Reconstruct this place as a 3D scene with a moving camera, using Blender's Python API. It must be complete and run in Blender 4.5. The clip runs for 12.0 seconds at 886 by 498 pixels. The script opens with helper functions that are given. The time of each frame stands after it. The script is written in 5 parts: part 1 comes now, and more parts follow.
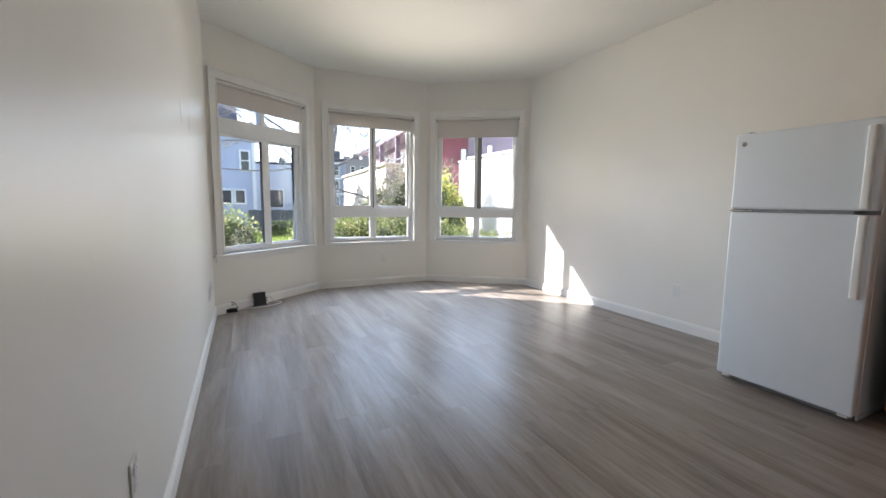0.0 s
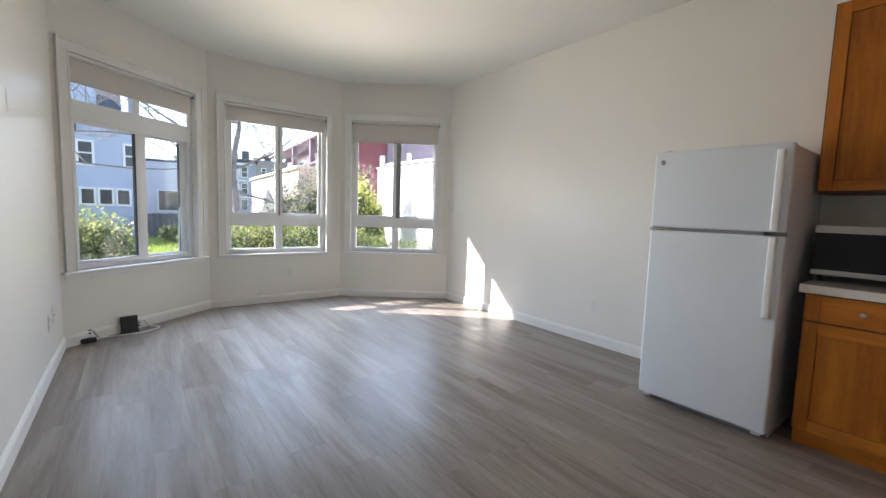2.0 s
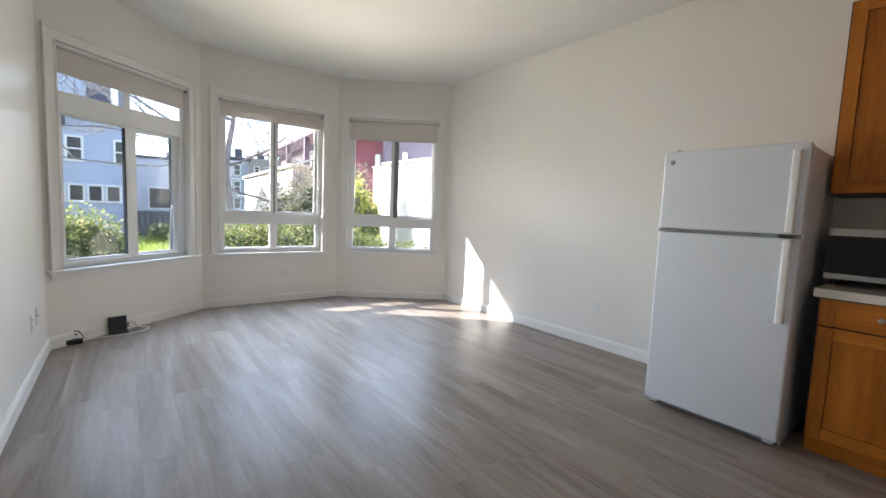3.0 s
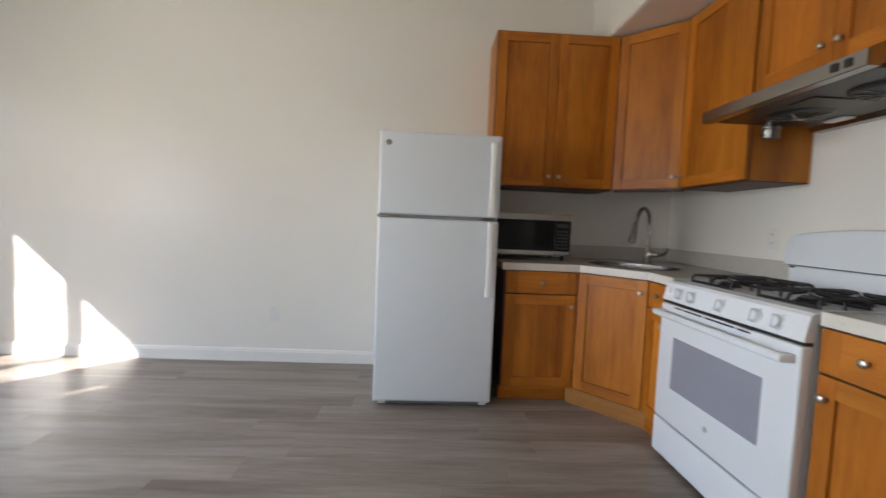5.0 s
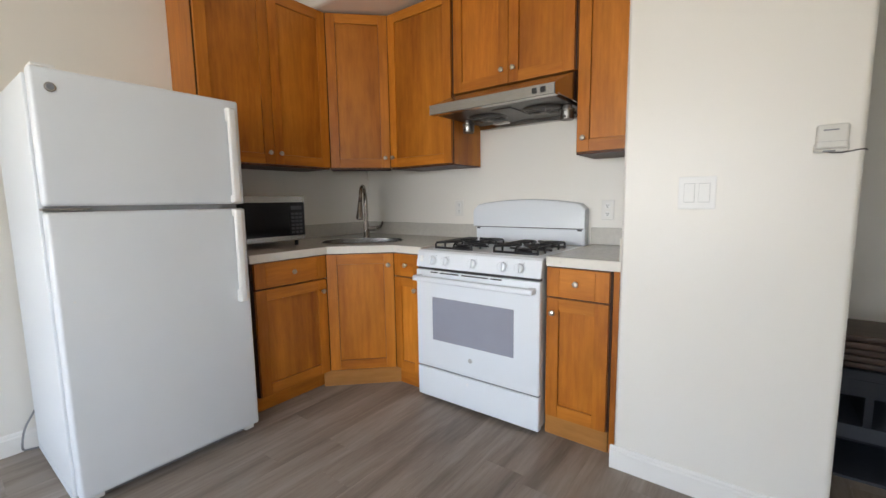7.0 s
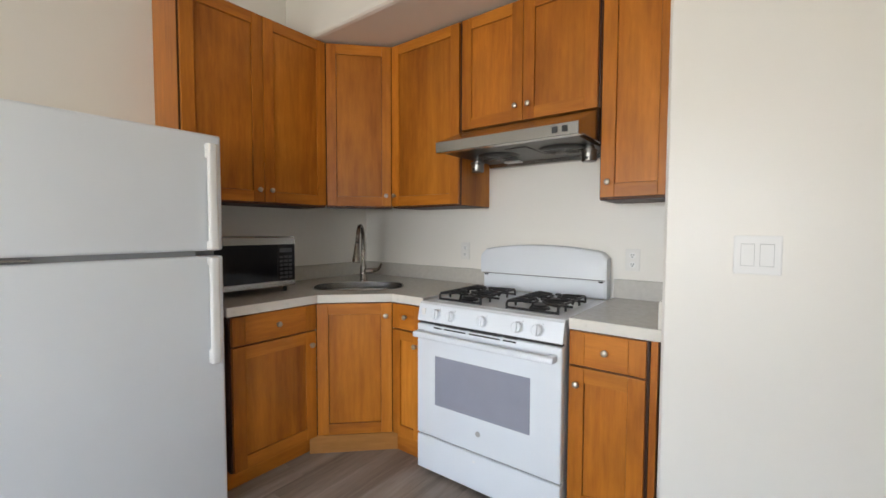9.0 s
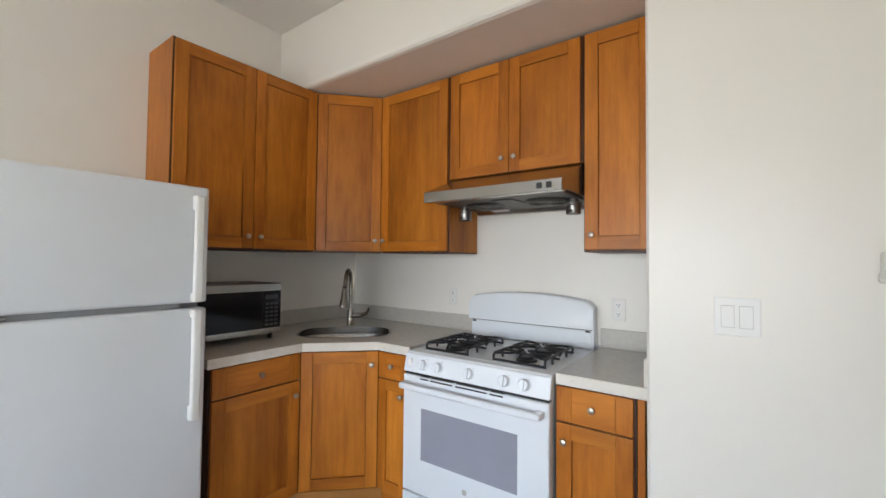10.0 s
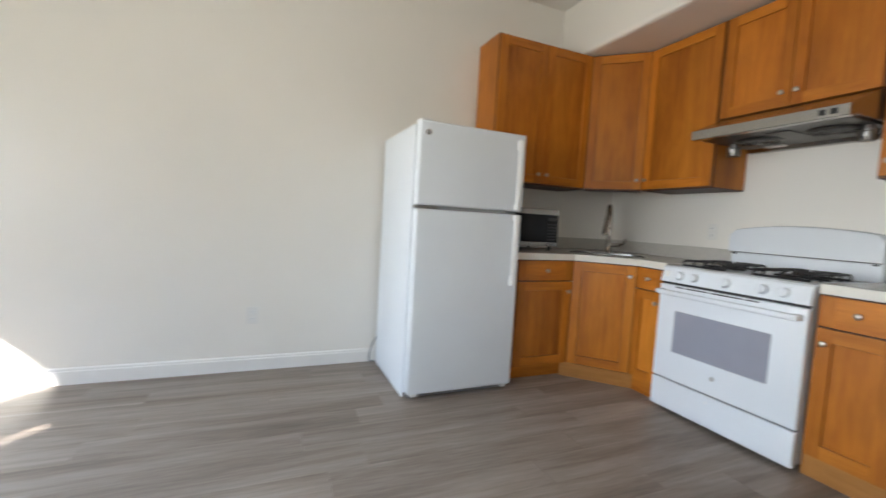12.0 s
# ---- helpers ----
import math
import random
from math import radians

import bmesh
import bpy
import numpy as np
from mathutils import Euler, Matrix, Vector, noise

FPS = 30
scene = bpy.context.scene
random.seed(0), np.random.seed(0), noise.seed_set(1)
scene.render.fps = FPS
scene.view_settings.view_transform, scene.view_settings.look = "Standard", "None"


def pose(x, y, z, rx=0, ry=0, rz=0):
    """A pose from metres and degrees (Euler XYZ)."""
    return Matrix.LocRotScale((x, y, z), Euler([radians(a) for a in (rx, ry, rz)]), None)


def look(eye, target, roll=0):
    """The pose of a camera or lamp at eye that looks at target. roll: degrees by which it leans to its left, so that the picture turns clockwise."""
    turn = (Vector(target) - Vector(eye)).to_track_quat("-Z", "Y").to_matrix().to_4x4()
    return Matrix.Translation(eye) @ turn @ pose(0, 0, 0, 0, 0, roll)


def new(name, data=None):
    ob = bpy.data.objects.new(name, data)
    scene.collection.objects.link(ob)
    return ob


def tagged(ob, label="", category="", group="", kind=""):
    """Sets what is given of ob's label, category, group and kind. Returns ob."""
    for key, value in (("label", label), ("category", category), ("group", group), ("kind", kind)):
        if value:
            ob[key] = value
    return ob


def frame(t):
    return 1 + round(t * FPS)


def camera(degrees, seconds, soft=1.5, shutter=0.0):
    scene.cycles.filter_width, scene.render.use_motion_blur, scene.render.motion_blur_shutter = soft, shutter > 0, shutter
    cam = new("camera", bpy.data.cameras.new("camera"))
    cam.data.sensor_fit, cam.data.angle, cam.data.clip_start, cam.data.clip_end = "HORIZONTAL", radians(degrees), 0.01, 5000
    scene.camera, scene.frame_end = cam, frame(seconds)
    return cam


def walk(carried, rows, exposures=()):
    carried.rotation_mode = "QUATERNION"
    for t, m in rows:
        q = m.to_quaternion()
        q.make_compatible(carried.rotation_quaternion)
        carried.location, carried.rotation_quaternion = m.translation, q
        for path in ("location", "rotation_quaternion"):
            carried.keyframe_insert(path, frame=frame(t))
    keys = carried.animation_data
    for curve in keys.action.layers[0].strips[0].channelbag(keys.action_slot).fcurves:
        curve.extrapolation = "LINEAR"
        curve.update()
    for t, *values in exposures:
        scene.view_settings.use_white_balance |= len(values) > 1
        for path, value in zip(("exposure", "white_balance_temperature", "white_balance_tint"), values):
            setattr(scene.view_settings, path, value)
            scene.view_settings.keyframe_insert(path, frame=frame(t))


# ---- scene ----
cam = camera(94.1, 12.0, shutter=0.3)
PATH = [
    (0, (-0.056, 0.088, 1.192), (0.807, 1.879, 0.97), 0.6),
    (0.5, (0.028, 0.246, 1.206), (1.003, 1.977, 0.976), 1.3),
    (1, (0.097, 0.323, 1.214), (1.211, 1.972, 1.014), 1.8),
    (1.5, (0.115, 0.369, 1.216), (1.283, 1.982, 1.037), 2.0),
    (2, (0.125, 0.381, 1.223), (1.322, 1.973, 1.045), 1.9),
    (2.5, (0.118, 0.41, 1.228), (1.316, 2.002, 1.053), 2.3),
    (2.7, (0.123, 0.427, 1.225), (1.318, 2.021, 1.052), 2.4),
    (4.3, (0.242, 1.1, 1.165), (2.038, 1.966, 0.998), 2.7),
    (4.5, (0.32, 1.208, 1.161), (2.213, 1.835, 1.015), 2.8),
    (5, (0.448, 1.469, 1.132), (2.442, 1.386, 1.006), 2.4),
    (5.5, (0.561, 1.723, 1.149), (2.377, 0.903, 0.976), 0.4),
    (6, (0.693, 1.892, 1.17), (2.233, 0.633, 0.958), -0.7),
    (6.5, (0.776, 2.036, 1.172), (2.073, 0.531, 0.94), -1.8),
    (6.7, (0.821, 2.078, 1.17), (2.033, 0.506, 0.924), -1.0),
    (8.3, (1.085, 1.874, 1.226), (2.329, 0.316, 1.063), 0.1),
    (8.5, (1.089, 1.883, 1.234), (2.328, 0.319, 1.098), 0.1),
    (9, (1.078, 1.865, 1.266), (2.294, 0.28, 1.171), 0.2),
    (9.5, (1.072, 1.852, 1.325), (2.257, 0.241, 1.345), 0.9),
    (10, (1.059, 1.862, 1.354), (2.241, 0.25, 1.415), 0.6),
    (10.5, (1.034, 1.867, 1.289), (2.267, 0.293, 1.251), -0.4),
    (11, (0.922, 1.963, 1.181), (2.281, 0.497, 1.112), 1.2),
    (11.5, (0.734, 2.156, 1.12), (2.302, 0.92, 1.013), 4.2),
    (12, (0.639, 2.521, 1.088), (2.478, 1.748, 0.952), 3.3),
]
EXPOSURES = [(0.0, 1.9, 6360, 13), (2.5, 1.96, 6340, 13), (4.5, 2.05, 6560, 13), (5.0, 2.13, 6500, 13), (5.5, 2.38, 6460, 14), (6.5, 2.47, 6560, 13), (8.5, 2.43, 6620, 12), (9.5, 2.49, 6480, 12), (10.5, 2.45, 6260, 11.5), (11.5, 2.45, 6400, 11.5), (12.0, 2.33, 6480, 10.5)]
walk(cam, [(t, look(eye, target, roll)) for t, eye, target, roll in PATH], EXPOSURES)

# ---- plan, in metres ----
LEFT, RIGHT, CEIL = -0.365, 3.66, 2.93
BACK, PIER, SOFFIT = -0.46, 0.264, 0.25   # kitchen back wall; faces of the pier and the soffit
PIER_L, PIER_R = 0.648, 1.342         # the pier's two ends
BAY = [(LEFT, 4.885), (0.824, 5.848), (2.434, 5.848), (RIGHT, 4.975)]
T = 0.14                             # outer walls
SUN_WAY = Vector((0.746, -0.666, -0.65)).normalized()
GROUND = -0.3

# ---- world, sun, window light ----
world = bpy.data.worlds.new("sky")
scene.world = world
world.use_nodes = True
wt = world.node_tree
sky = wt.nodes.new("ShaderNodeTexSky")
sky.sky_type, sky.sun_disc = "NISHITA", False
sky.sun_elevation = math.asin(-SUN_WAY.z)
sky.sun_rotation = math.atan2(-SUN_WAY.x, -SUN_WAY.y)
wt.links.new(sky.outputs[0], wt.nodes["Background"].inputs[0])
wt.nodes["Background"].inputs[1].default_value = 0.15

sun = new("sun", bpy.data.lights.new("sun", "SUN"))
sun.data.energy, sun.data.angle, sun.data.color = 5.0, radians(0.5), (1.0, 0.965, 0.90)
sun.matrix_world = look((-30, 30, 30), Vector((-30, 30, 30)) + SUN_WAY)

SKY_IN, GROUND_IN, LEVEL_IN, SIDE_IN = 4.4, 1.6, 0.72, 0.50


def facet(i, s=0.0, y=0.0, z=0.0):
    """The pose on bay wall i, s along it from its first corner, y outward."""
    (ax, ay), (bx, by) = BAY[i], BAY[i + 1]
    turn = math.degrees(math.atan2(by - ay, bx - ax))
    return pose(ax, ay, 0, 0, 0, turn) @ pose(s, y, z)


# light of the sky falling in steeply, of the sunlit ground thrown up, and level light reaching the kitchen, through each window
WIDE = (27, 21, 27)
AIM = [bearing - math.degrees(math.atan2(BAY[k + 1][1] - BAY[k][1], BAY[k + 1][0] - BAY[k][0])) for k, bearing in enumerate((30, 2, -5))]
SIDE = [bearing - math.degrees(math.atan2(BAY[k + 1][1] - BAY[k][1], BAY[k + 1][0] - BAY[k][0])) for k, bearing in enumerate((56, -41, -50))]
OPENINGS = [(0.125, 1.36, 0.63, 2.41), (0.18, 1.402, 0.632, 2.42), (0.14, 1.345, 0.632, 2.428)]
for i, (s0, s1, z0, z1) in enumerate(OPENINGS):
    for turn, swing, spread, power, tone, mid, high in (
            (-44, 0, 98, SKY_IN, (0.55, 0.74, 1.0), 1.4, 1.35), (-118, 0, 84, GROUND_IN, (1.0, 0.90, 0.73), 1.12, 0.9),
            (-86, AIM[i], 2 * WIDE[i], LEVEL_IN, (0.91, 0.96, 1.0), 1.4, 1.35), (-86 if i else -97, SIDE[i], 40 if i else 64, SIDE_IN if i else 0.52, (0.9, 0.95, 1.0), 1.4, 1.35)):
        lamp = new("window_light", bpy.data.lights.new("window_light", "AREA"))
        lamp.data.shape, lamp.data.size, lamp.data.size_y = "RECTANGLE", (s1 - s0 - 0.1) * (0.42 if spread in (40, 64) else 1.0), high
        lamp.data.energy, lamp.data.color, lamp.data.spread = power, tone, radians(spread)
        lamp.matrix_world = facet(i, (s0 + s1) / 2 + (0.27 if spread in (40, 64) else 0.0), -0.03, mid) @ pose(0, 0, 0, 0, 0, swing) @ pose(0, 0, 0, turn, 0, 0)

# ---- materials ----
def nodes_of(name):
    m = bpy.data.materials.new(name)
    m.use_nodes = True
    return m, m.node_tree.nodes, m.node_tree.links, m.node_tree.nodes["Principled BSDF"]


def ramp(nodes, links, value, stops):
    r = nodes.new("ShaderNodeValToRGB")
    while len(r.color_ramp.elements) < len(stops):
        r.color_ramp.elements.new(0.5)
    for e, (at, c) in zip(r.color_ramp.elements, stops):
        e.position, e.color = at, (*c, 1)
    links.new(value, r.inputs[0])
    return r.outputs[0]


def noise_tex(nodes, links, vector, scale, detail=4, rough=0.55, warp=0.0):
    n = nodes.new("ShaderNodeTexNoise")
    n.inputs["Distortion"].default_value = warp
    n.inputs["Scale"].default_value, n.inputs["Detail"].default_value, n.inputs["Roughness"].default_value = scale, detail, rough
    if vector:
        links.new(vector, n.inputs["Vector"])
    return n.outputs[0]


def spread_coords(nodes, links, scale=(1, 1, 1)):
    """Object coordinates, shifted by each object's own random number."""
    tc, info = nodes.new("ShaderNodeTexCoord"), nodes.new("ShaderNodeObjectInfo")
    add, mul = nodes.new("ShaderNodeVectorMath"), nodes.new("ShaderNodeVectorMath")
    mul.operation, add.operation = "MULTIPLY", "MULTIPLY_ADD"
    links.new(tc.outputs["Object"], mul.inputs[0])
    mul.inputs[1].default_value = scale
    comb = nodes.new("ShaderNodeCombineXYZ")
    for k in range(3):
        links.new(info.outputs["Random"], comb.inputs[k])
    links.new(comb.outputs[0], add.inputs[0])
    add.inputs[1].default_value = (37.0, 61.0, 23.0)
    links.new(mul.outputs[0], add.inputs[2])
    return add.outputs[0], info.outputs["Random"]


def bump_to(nodes, links, bsdf, height, strength, distance=0.01):
    b = nodes.new("ShaderNodeBump")
    b.inputs["Strength"].default_value, b.inputs["Distance"].default_value = strength, distance
    links.new(height, b.inputs["Height"])
    links.new(b.outputs[0], bsdf.inputs["Normal"])


def surface(name, color, rough=0.5, metal=0.0, vary=0.06, scale=6.0, fine=120.0, bump=0.05, rough_vary=0.08, coat=0.0):
    """A painted, moulded or metal surface with large soft variation and fine grain."""
    m, nodes, links, b = nodes_of(name)
    v, rnd = spread_coords(nodes, links)
    big, small = noise_tex(nodes, links, v, scale, 3), noise_tex(nodes, links, v, fine, 2)
    lo, hi = [max(0, c * (1 - vary)) for c in color], [min(1, c * (1 + vary)) for c in color]
    links.new(ramp(nodes, links, big, [(0.3, lo), (0.7, hi)]), b.inputs["Base Color"])
    mr = nodes.new("ShaderNodeMapRange")
    mr.inputs["To Min"].default_value, mr.inputs["To Max"].default_value = max(0.02, rough - rough_vary), min(1, rough + rough_vary)
    links.new(big, mr.inputs[0])
    links.new(mr.outputs[0], b.inputs["Roughness"])
    b.inputs["Metallic"].default_value = metal
    b.inputs["Coat Weight"].default_value = coat
    if bump:
        bump_to(nodes, links, b, small, bump, 0.002)
    return m


def wood(name, stops, rough=0.38, along=(8, 8, 0.8), grain=1.0):
    """Straight-grained varnished wood; `along` squeezes the grain along one axis."""
    m, nodes, links, b = nodes_of(name)
    v, rnd = spread_coords(nodes, links, along)
    broad, fine = noise_tex(nodes, links, v, 0.55, 5, 0.55, 0.7), noise_tex(nodes, links, v, 5.0, 6, 0.7)
    mix = nodes.new("ShaderNodeMix")
    mix.inputs[0].default_value = 0.36 * grain
    links.new(broad, mix.inputs[2])
    links.new(fine, mix.inputs[3])
    col = ramp(nodes, links, mix.outputs[0], stops)
    hsv = nodes.new("ShaderNodeHueSaturation")
    tone = nodes.new("ShaderNodeMapRange")
    tone.inputs["To Min"].default_value, tone.inputs["To Max"].default_value = 0.88, 1.12
    links.new(rnd, tone.inputs[0])
    # soft broad figure: clouded light and dark patches, stretched along the grain
    v2, _ = spread_coords(nodes, links, [1.0 if a > 1 else 0.4 for a in along])
    cloud, figure, both = noise_tex(nodes, links, v2, 9.0, 3, 0.6), nodes.new("ShaderNodeMapRange"), nodes.new("ShaderNodeMath")
    figure.inputs["From Min"].default_value, figure.inputs["From Max"].default_value = 0.3, 0.7
    figure.inputs["To Min"].default_value, figure.inputs["To Max"].default_value = 0.87, 1.12
    both.operation = "MULTIPLY"
    links.new(cloud, figure.inputs[0])
    links.new(figure.outputs[0], both.inputs[0])
    links.new(tone.outputs[0], both.inputs[1])
    links.new(both.outputs[0], hsv.inputs["Value"])
    links.new(col, hsv.inputs["Color"])
    links.new(hsv.outputs[0], b.inputs["Base Color"])
    b.inputs["Roughness"].default_value = rough
    b.inputs["Specular IOR Level"].default_value, b.inputs["Coat Weight"].default_value, b.inputs["Coat Roughness"].default_value = 0.3, 0.04, 0.2
    bump_to(nodes, links, b, fine, 0.06, 0.002)
    return m


def plank_material():
    """Grey-brown vinyl boards, printed with long streaks."""
    m, nodes, links, b = nodes_of("vinyl_plank")
    v, rnd = spread_coords(nodes, links, (7, 0.6, 1))
    broad, fine = noise_tex(nodes, links, v, 0.8, 5, 0.58, 1.1), noise_tex(nodes, links, v, 7.0, 5, 0.7, 0.4)
    mix = nodes.new("ShaderNodeMix")
    mix.inputs[0].default_value = 0.33
    links.new(broad, mix.inputs[2])
    links.new(fine, mix.inputs[3])
    col = ramp(nodes, links, mix.outputs[0], [(0.28, (0.137, 0.107, 0.087)), (0.44, (0.23, 0.189, 0.158)), (0.57, (0.312, 0.264, 0.225)), (0.77, (0.43, 0.376, 0.328))])
    hsv = nodes.new("ShaderNodeHueSaturation")
    tone = nodes.new("ShaderNodeMapRange")
    tone.inputs["To Min"].default_value, tone.inputs["To Max"].default_value = 0.955, 1.045
    links.new(rnd, tone.inputs[0])
    links.new(tone.outputs[0], hsv.inputs["Value"])
    links.new(col, hsv.inputs["Color"])
    links.new(hsv.outputs[0], b.inputs["Base Color"])
    mr = nodes.new("ShaderNodeMapRange")
    mr.inputs["To Min"].default_value, mr.inputs["To Max"].default_value = 0.25, 0.43
    links.new(fine, mr.inputs[0])
    links.new(mr.outputs[0], b.inputs["Roughness"])
    b.inputs["Specular IOR Level"].default_value = 0.145
    bump_to(nodes, links, b, fine, 0.10, 0.002)
    return m


def glass_material(name, tint=(1, 1, 1)):
    m, nodes, links, b = nodes_of(name)
    nodes.remove(b)
    out = nodes["Material Output"]
    clear, gloss, mix, fres = nodes.new("ShaderNodeBsdfTransparent"), nodes.new("ShaderNodeBsdfGlossy"), nodes.new("ShaderNodeMixShader"), nodes.new("ShaderNodeLayerWeight")
    clear.inputs[0].default_value = (*tint, 1)
    gloss.inputs["Roughness"].default_value = 0.02
    power, scaled = nodes.new("ShaderNodeMath"), nodes.new("ShaderNodeMath")
    power.operation, scaled.operation = "POWER", "MULTIPLY_ADD"
    power.inputs[1].default_value, scaled.inputs[1].default_value, scaled.inputs[2].default_value = 5.0, 0.6, 0.035
    links.new(fres.outputs["Facing"], power.inputs[0])
    links.new(power.outputs[0], scaled.inputs[0])
    links.new(scaled.outputs[0], mix.inputs[0])
    links.new(clear.outputs[0], mix.inputs[1])
    links.new(gloss.outputs[0], mix.inputs[2])
    links.new(mix.outputs[0], out.inputs[0])
    return m


def cloth_material(name, color):
    """Thin woven blind cloth that lets some daylight through."""
    m, nodes, links, b = nodes_of(name)
    out = nodes["Material Output"]
    v, rnd = spread_coords(nodes, links)
    weave = noise_tex(nodes, links, v, 400, 2)
    links.new(ramp(nodes, links, weave, [(0.3, [c * 0.9 for c in color]), (0.7, color)]), b.inputs["Base Color"])
    b.inputs["Roughness"].default_value = 0.9
    tr, mix = nodes.new("ShaderNodeBsdfTranslucent"), nodes.new("ShaderNodeMixShader")
    tr.inputs[0].default_value = (*color, 1)
    mix.inputs[0].default_value = 0.2
    links.new(b.outputs[0], mix.inputs[1])
    links.new(tr.outputs[0], mix.inputs[2])
    links.new(mix.outputs[0], out.inputs[0])
    return m


def leaf_material(name, stops):
    m, nodes, links, b = nodes_of(name)
    geo = nodes.new("ShaderNodeNewGeometry")
    links.new(ramp(nodes, links, geo.outputs["Random Per Island"], stops), b.inputs["Base Color"])
    b.inputs["Roughness"].default_value = 0.45
    out = nodes["Material Output"]
    tr, mix = nodes.new("ShaderNodeBsdfTranslucent"), nodes.new("ShaderNodeMixShader")
    links.new(ramp(nodes, links, geo.outputs["Random Per Island"], stops), tr.inputs[0])
    mix.inputs[0].default_value = 0.5
    links.new(b.outputs[0], mix.inputs[1])
    links.new(tr.outputs[0], mix.inputs[2])
    links.new(mix.outputs[0], out.inputs[0])
    return m


WALL = surface("wall_paint", (0.81, 0.787, 0.732), 0.35, vary=0.025, scale=0.8, fine=70, bump=0.10, rough_vary=0.06)
CEILING = surface("ceiling_paint", (0.82, 0.81, 0.77), 0.7, vary=0.02, scale=0.7, fine=60, bump=0.12)
TRIM = surface("trim_paint", (0.82, 0.81, 0.78), 0.35, vary=0.03, scale=3, fine=90, bump=0.05)
VINYL = surface("window_vinyl", (0.83, 0.84, 0.84), 0.35, vary=0.02, scale=4, bump=0.02)
# window vinyl with the shade on the third window's far sash in its colour
SHADE_VINYL = surface("shaded_vinyl", (0.20, 0.21, 0.22), 0.45, vary=0.06)
SCREEN_GREY = surface("screen_frame_grey", (0.075, 0.085, 0.10), 0.5, vary=0.15)
GASKET = surface("dark_gasket", (0.05, 0.055, 0.06), 0.5, vary=0.15)
CLOTH = cloth_material("blind_cloth", (0.73, 0.69, 0.645))
GLASS = glass_material("window_glass")
PLANK = plank_material()
SUBFLOOR = surface("floor_joint", (0.13, 0.115, 0.10), 0.7)
MAPLE = wood("honey_maple", [(0.30, (0.244, 0.064, 0.008)), (0.46, (0.417, 0.135, 0.014)), (0.58, (0.519, 0.182, 0.020)), (0.76, (0.646, 0.253, 0.037))])
MAPLE_H = wood("honey_maple_flat", [(0.30, (0.255, 0.068, 0.009)), (0.46, (0.428, 0.140, 0.015)), (0.58, (0.530, 0.188, 0.022)), (0.76, (0.657, 0.259, 0.039))], along=(0.8, 8, 8))
MAPLE_KICK = wood("pale_maple_kick", [(0.28, (0.36, 0.15, 0.035)), (0.48, (0.47, 0.215, 0.06)), (0.7, (0.56, 0.28, 0.09))], along=(0.8, 8, 8))
# stain darkened further, so the shade in the door gaps is in the colour
CARCASS = surface("stained_shade_carcass", (0.050, 0.016, 0.007), 0.5, vary=0.15)
QUARTZ = surface("pale_speckled_quartz", (0.52, 0.50, 0.455), 0.22, vary=0.05, scale=40, fine=300, bump=0.0, rough_vary=0.04)
QUARTZ_EDGE = surface("cream_counter_edge", (0.74, 0.71, 0.64), 0.3, vary=0.03, scale=20, bump=0.0)
ENAMEL = surface("white_enamel", (0.76, 0.80, 0.84), 0.26, vary=0.01, scale=3, bump=0.0, rough_vary=0.03, coat=0.08)
FRIDGE_PAINT = surface("fridge_paint", (0.73, 0.77, 0.805), 0.34, vary=0.012, scale=4, fine=500, bump=0.16, rough_vary=0.04)
# grey of small fittings, and of the shadow line painted around the rockers
GAP_GREY = surface("plain_and_shadow_grey", (0.42, 0.42, 0.41), 0.5, vary=0.05)
PLATE = surface("white_wall_plate", (0.75, 0.74, 0.705), 0.3, vary=0.02, bump=0.0)
PLASTIC = surface("white_plastic", (0.80, 0.80, 0.78), 0.35, vary=0.02, bump=0.0)
GREY_PLASTIC = surface("grey_plastic", (0.23, 0.24, 0.25), 0.4, vary=0.08)
BLACK_PLASTIC = surface("black_plastic", (0.018, 0.019, 0.021), 0.35, vary=0.2)
IRON = surface("cast_iron", (0.013, 0.014, 0.017), 0.42, vary=0.2, fine=250, bump=0.2)
STEEL = surface("brushed_steel", (0.37, 0.36, 0.345), 0.25, metal=1.0, vary=0.02, scale=3, fine=400, bump=0.02, rough_vary=0.05)
DARK_STEEL = surface("dim_steel", (0.10, 0.097, 0.092), 0.4, metal=1.0, vary=0.04, scale=4, bump=0.02)
NICKEL = surface("brushed_nickel", (0.25, 0.225, 0.20), 0.27, metal=1.0, vary=0.05)
SATIN = surface("satin_nickel", (0.50, 0.455, 0.39), 0.36, metal=1.0, vary=0.05)
BLACK_GLASS = surface("black_glass", (0.012, 0.012, 0.014), 0.06, vary=0.1, bump=0.0, rough_vary=0.02)
BLACK_GLASS.node_tree.nodes["Principled BSDF"].inputs["Specular IOR Level"].default_value = 0.22
OVEN_GLASS = surface("smoked_oven_glass", (0.30, 0.31, 0.37), 0.12, vary=0.03, bump=0.0, rough_vary=0.02)
CABLE_BLACK = surface("black_cable", (0.02, 0.02, 0.02), 0.5)
CABLE_WHITE = surface("white_cable", (0.72, 0.70, 0.66), 0.45)


# ---- mesh helpers ----
def part(name, bm, material, parent=None, label="", smooth=False):
    me = bpy.data.meshes.new(name)
    bmesh.ops.recalc_face_normals(bm, faces=bm.faces)
    bm.to_mesh(me)
    bm.free()
    me.materials.append(material)
    if smooth:
        me.shade_smooth()
        me.set_sharp_from_angle(angle=radians(35))
    ob = new(name, me)
    ob.parent = parent
    if label:
        tagged(ob, label)
    return ob


